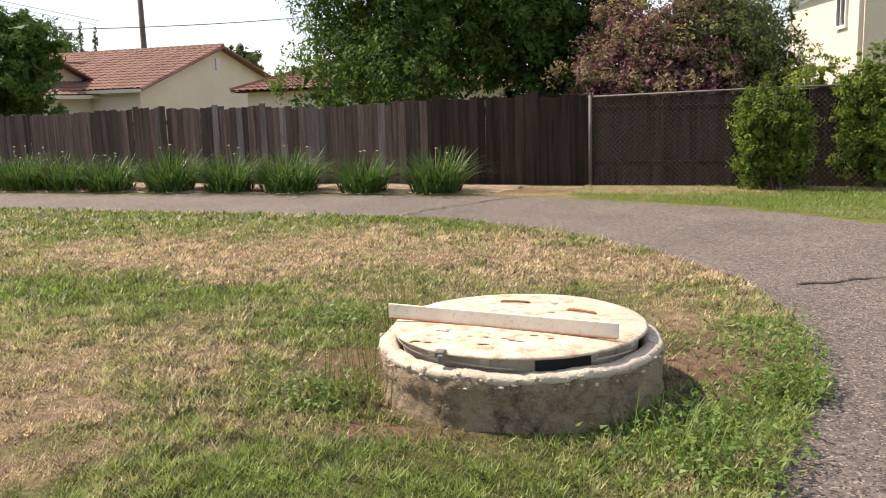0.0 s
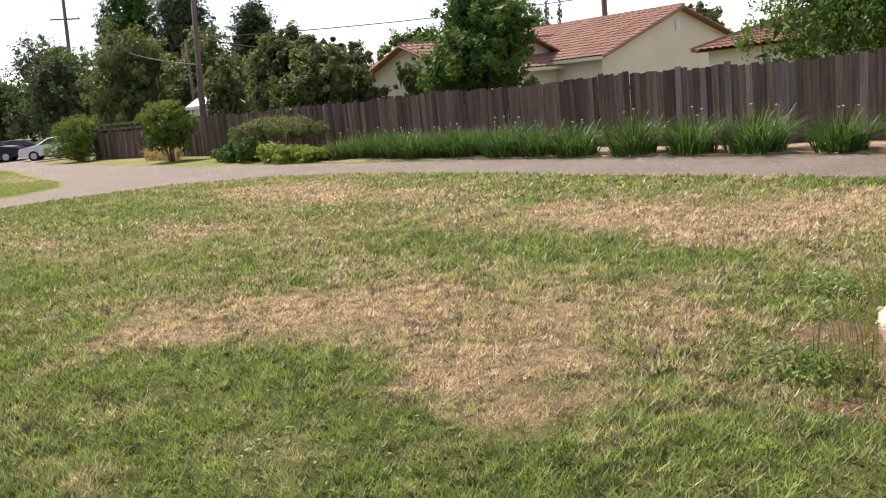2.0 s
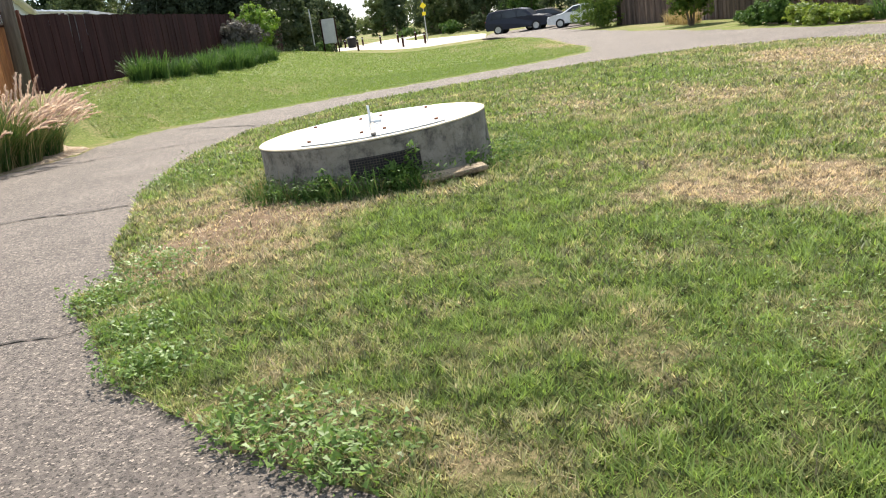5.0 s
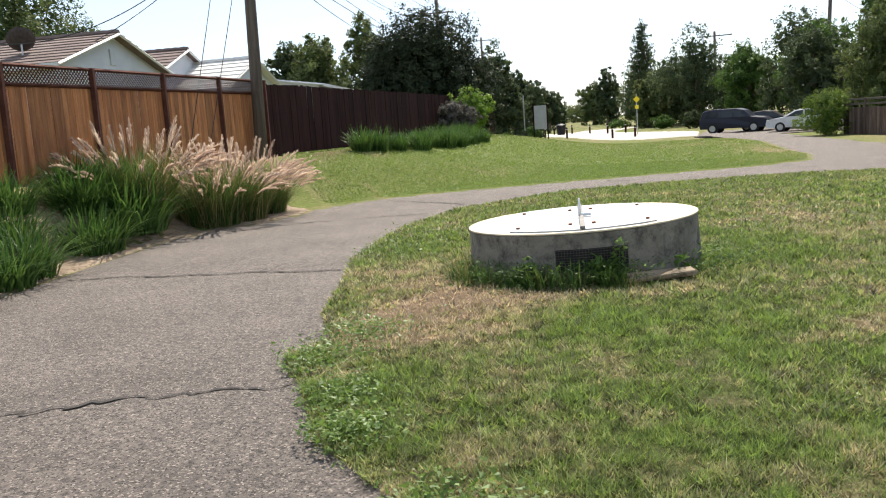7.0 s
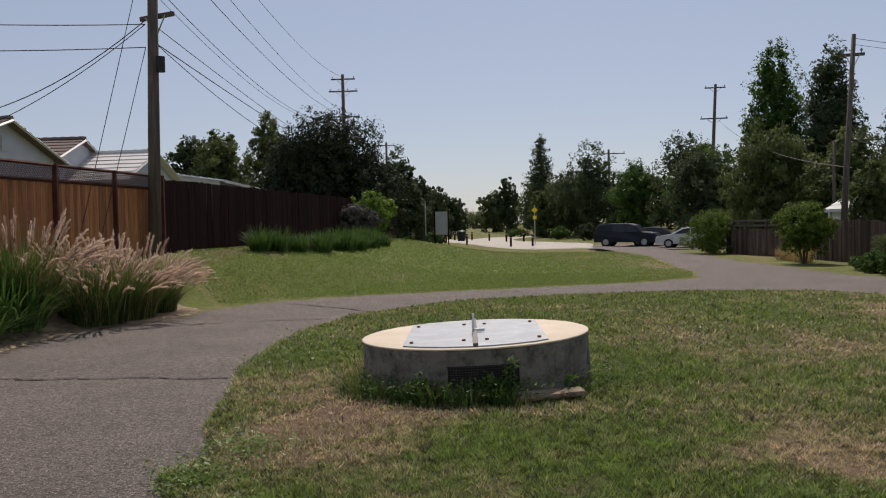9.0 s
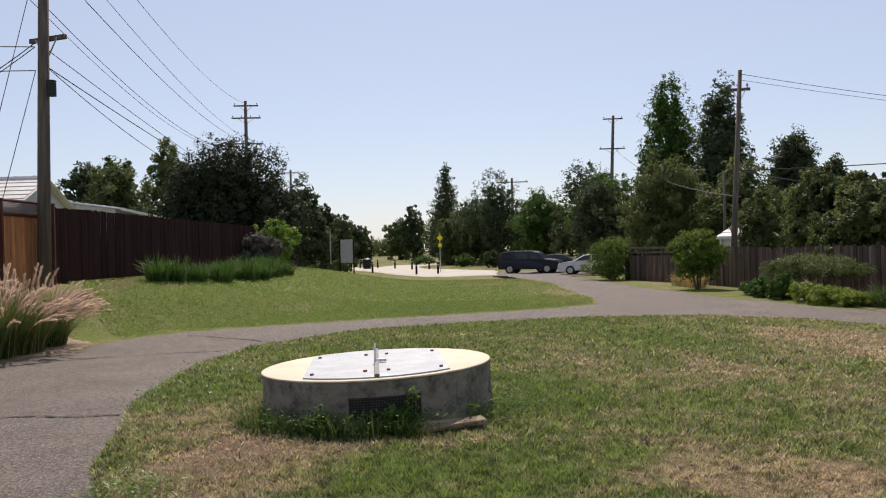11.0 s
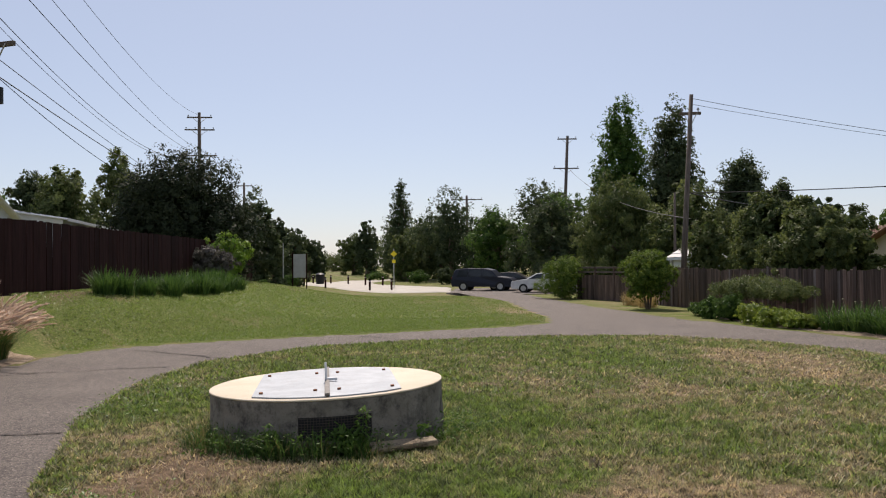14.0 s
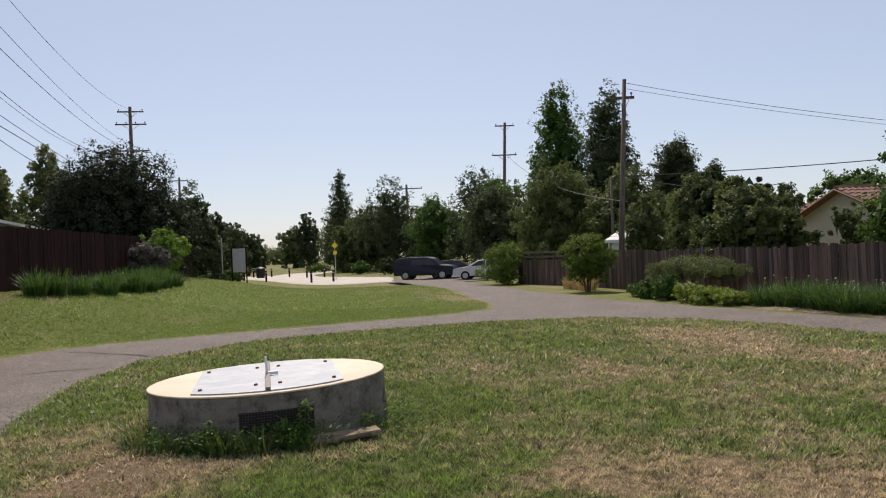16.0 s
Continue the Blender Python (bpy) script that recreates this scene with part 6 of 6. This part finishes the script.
fountain_grass(-17.0, -6.75, 1.3, 1)
fountain_grass(-17.9, -6.5, 1.36, 2)
fountain_grass(-16.1, -7.75, 1.36, 3)
fountain_grass(-19.2, -6.3, 1.05, 4)
for x, y, s in ((-33.8, 14.4, 0.8), (-35.0, 14.6, 0.8), (-36.0, 14.6, 0.7)):
    t = thing("dry_grass_clump", pose(x, y, 0), "pale dry ornamental grass clump under the shrub", "ornamental grass", "dry grasses")
    part("foliage", strap_mesh("foliage", 320, 0.95 * s, 0.5 * s, int(-x * 10), 0.012, 0.9), STRAW, t)
def sprig(x, y, h, seed):
    """An upright leafy weed on one thin stem."""
    rng = np.random.default_rng(seed)
    t = thing("leafy_weed", pose(x, y, 0.02), "upright leafy green weed against the concrete vault", "weed", "leafy weeds")
    bm = bmesh.new()
    tube(bm, [(0, 0, 0), (0.02, 0.01, h * 0.5), (0.0, 0.03, h)], [0.006, 0.005, 0.002], 5)
    part("stem", bm, WEED, t)
    n = 46
    u = rng.uniform(0.15, 1.05, n)
    a = rng.uniform(0, 2 * np.pi, n)
    r = 0.075 * (1.2 - 0.7 * u)
    pts = np.stack([r * np.cos(a), r * np.sin(a) + 0.03 * u, u * h], 1)
    part("foliage", leaves("foliage", pts, np.stack([np.cos(a) * 0.5, np.sin(a) * 0.5, np.ones(n)], 1), 0.085, 0.42, rng, np.clip(rng.normal(0.65, 0.2, n), 0, 1), 0.2), LEAF, t)


for x, y, h, k in ((-8.5, 0.33, 0.44, 1), (-8.52, 0.12, 0.3, 2), (-8.62, -0.55, 0.3, 3), (-8.75, 0.95, 0.22, 4)):
    sprig(x, y, h, k)
rngt = random.Random(77)
for k in range(16):
    a = radians(-80 + 95 * k / 15 + rngt.uniform(-4, 4))
    r = 1.36 + rngt.uniform(-0.03, 0.16)
    t = thing("grass_tuft", pose(-9.9 + r * math.cos(a), 0.11 + r * math.sin(a), 0.02), "tuft of uncut grass round the concrete vault", "weed", "grass tufts")
    # mostly dark strap colour, standing in for shade beside the vault
    part("foliage", strap_mesh("foliage", 60, rngt.uniform(0.22, 0.36), 0.16, 400 + k, 0.008, 1.2), STRAP if k % 3 else STRAW_GREEN, t)
t = thing("tall_weed", pose(-2.35, 5.35, 0.03), "tall thin grey-green weed beside the concrete ring", "weed")
part("foliage", strap_mesh("foliage", 60, 0.6, 0.2, 301, 0.005, 0.8), STRAW_GREEN, t)
for x, y in ((-2.0, 4.2), (-2.15, 4.6), (-1.95, 3.95), (-2.2, 4.0), (-0.35, 3.65), (-0.15, 3.75)):
    t = thing("grass_tuft", pose(x, y, 0.02), "tuft of long green grass by the concrete ring", "weed", "grass tufts")
    part("foliage", strap_mesh("foliage", 45, 0.30, 0.2, int(abs(x * 100)) + 5, 0.006, 0.9), WEED if x > -1 else STRAW_GREEN, t)


# ---- street furniture and cars ----
def bollard(x, y, h=0.88):
    t = thing("bollard", pose(x, y, float(ground_z(x, y)) + 0.08), "short dark brown wooden bollard on the plaza", "bollard", "bollards on the plaza")
    bm = bmesh.new()
    tube(bm, [(0, 0, -0.1), (0, 0, h - 0.06), (0, 0, h)], [0.085, 0.085, 0.06], 10)
    part("post", bm, DARKWOOD, t)
    bm = bmesh.new()
    tube(bm, [(0, 0, h - 0.2), (0, 0, h - 0.13)], 0.088, 10)
    part("band", bm, STEEL, t)


for x, y in ((-88.4, 2.0), (-96.3, 3.2), (-78.3, 3.6), (-94.4, 5.0), (-89.7, 6.5), (-82.9, 7.6), (-71.0, 6.8), (-81.6, 9.1), (-71.2, 8.6)):
    bollard(x, y)
board = thing("notice_board", pose(-72, 1.2, -0.15, 0, 0, 88), "pale grey notice board on two posts", "notice board")
bm = bmesh.new()
box(bm, 0, 0, 2.05, 1.0, 0.06, 1.9, None, 0.01)
part("panel", bm, SIGNGREY, board)
for s in (-0.56, 0.56):
    bm = bmesh.new()
    box(bm, s, 0.0, 1.5, 0.1, 0.1, 3.2, None, 0.01)
    part("post", bm, DARKWOOD, board)
bm = bmesh.new()
tube(bm, [(-1.3, -0.3, -0.1), (-1.3, -0.3, 3.9)], 0.05, 8)
tagged(part("sign_post", bm, STEEL, at=pose(-72, 1.2, -0.15, 0, 0, 88)), "plain grey metal post by the notice board", "post")
binn = thing("litter_bin", pose(-92.0, 3.75, -0.05), "dark litter bin with a domed lid", "bin")
bm = bmesh.new()
lathe(bm, [(0.0, 0.0), (0.38, 0.0), (0.46, 0.5), (0.48, 0.95), (0.45, 0.97), (0.0, 0.97)], 20)
part("drum", bm, BLACK, binn)
bm = bmesh.new()
lathe(bm, [(0.5, 0.97), (0.5, 1.05), (0.3, 1.18), (0.0, 1.22)], 20)
part("lid", bm, CARGREY, binn)
sign = thing("crossing_sign", pose(-76.5, 9.5, -0.08, 0, 0, 88), "yellow diamond road sign on a steel post", "road sign")
bm = bmesh.new()
tube(bm, [(0, 0, -0.1), (0, 0, 3.4)], 0.04, 8)
part("post", bm, STEEL, sign)
bm = bmesh.new()
box(bm, 0, -0.05, 2.95, 0.4, 0.02, 0.4, pose(0, 0, 2.95, 0, 45, 0) @ pose(0, 0, -2.95))
part("diamond", bm, YELLOW, sign)
bm = bmesh.new()
box(bm, 0, -0.05, 2.3, 0.3, 0.02, 0.3)
part("plaque", bm, YELLOW, sign)


def car(name, x, y, turn, L, W, profile, cabin, paint, label, wheel_r=0.36):
    """Side profile (x, z) drawn out to the width, with the cabin drawn in above the belt line."""
    t = thing(name, pose(x, y, float(ground_z(x, y)) + 0.06, 0, 0, turn), label, "car", "parked cars")
    bm = bmesh.new()
    rows = []
    for yy, k in ((-W / 2, 0.0), (-W / 2 + 0.06, 1.0), (W / 2 - 0.06, 1.0), (W / 2, 0.0)):
        rows.append([bm.verts.new((px, yy * (1 - 0.14 * max(0, pz - 0.95)), pz - (0.05 if k == 0 and pz > 0.9 else 0))) for px, pz in profile])
    n = len(profile)
    for r0, r1 in zip(rows, rows[1:]):
        for i in range(n):
            bm.faces.new((r0[i], r0[(i + 1) % n], r1[(i + 1) % n], r1[i]))
    bm.faces.new(rows[0]), bm.faces.new(rows[-1][::-1])
    part("body", bm, paint, t)
    for s in (-1, 1):
        for quad in cabin:
            bm = bmesh.new()
            v = [bm.verts.new((px, s * (W / 2 * (1 - 0.14 * max(0, pz - 0.95)) + 0.008), pz)) for px, pz in quad]
            bm.faces.new(v)
            part("side_window", bm, GLASS, t)
        for wx in (-L * 0.30, L * 0.30):
            bm = bmesh.new()
            tube(bm, [(wx, s * (W / 2 - 0.2), wheel_r), (wx, s * (W / 2 + 0.015), wheel_r)], wheel_r, 20)
            w = part("wheel", bm, BLACK, t, "black tyre")
            bm = bmesh.new()
            tube(bm, [(wx, s * (W / 2 + 0.01), wheel_r), (wx, s * (W / 2 + 0.03), wheel_r)], wheel_r * 0.62, 14)
            part("rim", bm, STEEL, w)
        bm = bmesh.new()
        box(bm, -L / 2 + 0.05, s * (W / 2 - 0.22), 0.95, 0.1, 0.3, 0.22)
        part("tail_lamp", bm, REDLAMP, t)
        bm = bmesh.new()
        box(bm, L / 2 - 0.1, s * (W / 2 - 0.25), 0.72, 0.14, 0.36, 0.15)
        part("headlamp", bm, WHITE, t)
    return t


SUV = [(-2.35, 0.35), (-2.42, 0.6), (-2.40, 1.0), (-2.2, 1.5), (-2.05, 1.68), (-1.4, 1.76), (0.2, 1.74), (0.75, 1.6), (1.25, 1.12), (2.1, 1.02), (2.38, 0.85), (2.42, 0.5), (2.35, 0.32)]
SEDAN = [(-2.2, 0.32), (-2.28, 0.6), (-2.2, 0.98), (-1.6, 1.04), (-1.0, 1.38), (-0.2, 1.44), (0.4, 1.38), (1.15, 0.98), (2.0, 0.86), (2.25, 0.65), (2.25, 0.36), (2.15, 0.28)]
car("parked_suv", -66.0, 15.2, 62, 4.85, 1.9, SUV, [[(-2.0, 1.12), (-1.15, 1.12), (-1.1, 1.6), (-1.8, 1.58)], [(-1.05, 1.12), (0.0, 1.12), (0.0, 1.62), (-1.0, 1.62)], [(0.08, 1.12), (1.0, 1.12), (0.55, 1.55), (0.08, 1.6)]],
    CARBLUE, "dark blue SUV parked at the street")
car("parked_car", -67.0, 17.7, 66, 4.5, 1.8, SEDAN, [[(-1.3, 1.02), (-0.2, 1.0), (-0.2, 1.36), (-0.85, 1.32)], [(-0.1, 1.0), (0.95, 0.98), (0.35, 1.32), (-0.1, 1.36)]], CARGREY, "dark grey saloon car parked beyond the SUV", 0.32)
car("parked_car", -60.0, 18.15, 242, 4.5, 1.8, SEDAN, [[(-1.3, 1.02), (-0.2, 1.0), (-0.2, 1.36), (-0.85, 1.32)], [(-0.1, 1.0), (0.95, 0.98), (0.35, 1.32), (-0.1, 1.36)]], CARWHITE, "white saloon car parked behind the shrub", 0.32)


# ---- cracks in the asphalt ----
def crack(pts, w, seed):
    rng = random.Random(seed)
    line = []
    for (x0, y0), (x1, y1) in zip(pts, pts[1:]):
        k = max(2, int(math.hypot(x1 - x0, y1 - y0) / 0.05))
        for i in range(k):
            u = i / k
            line.append((x0 + (x1 - x0) * u + rng.uniform(-0.022, 0.022) + 0.05 * math.sin(9 * u + seed), y0 + (y1 - y0) * u + rng.uniform(-0.022, 0.022)))
    line.append(pts[-1])
    bm = bmesh.new()
    prev = None
    for i, (x, y) in enumerate(line):
        x1, y1 = line[min(i + 1, len(line) - 1)]
        x0, y0 = line[max(i - 1, 0)]
        d = math.hypot(x1 - x0, y1 - y0) or 1
        nx, ny = -(y1 - y0) / d, (x1 - x0) / d
        ww = w * rng.uniform(0.3, 1.6) * (0.7 + 0.7 * abs(math.sin(i * 0.13 + seed)))
        cur = (bm.verts.new((x + nx * ww, y + ny * ww, 0.0215)), bm.verts.new((x - nx * ww, y - ny * ww, 0.0215)))
        if prev:
            bm.faces.new((prev[0], prev[1], cur[1], cur[0]))
        prev = cur
    tagged(part("path_crack", bm, CRACK), "dark open crack across the asphalt", "crack", "cracks in the path", "structure")


crack([(-10.9, -6.5), (-10.75, -4.6), (-10.5, -2.8)], 0.018, 1)
crack([(-5.0, -4.6), (-5.3, -3.8), (-5.5, -3.4), (-5.6, -2.8), (-5.7, -2.05)], 0.014, 2)
crack([(0.3, 7.6), (0.9, 8.0), (1.6, 8.1), (3.0, 8.6)], 0.016, 4)
crack([(-4.9, 11.1), (-4.5, 12.2), (-3.8, 13.6)], 0.012, 5)
crack([(-15.6, -6.2), (-16.6, -4.6), (-16.9, -2.4)], 0.02, 6)
crack([(-20.5, -3.6), (-19.0, -2.2), (-18.2, -1.6)], 0.02, 8)
crack([(1.2, 6.0), (2.0, 6.4), (3.4, 6.2)], 0.012, 11)
crack([(-22.8, 1.6), (-21.6, 2.4), (-21.2, 3.0)], 0.02, 13)
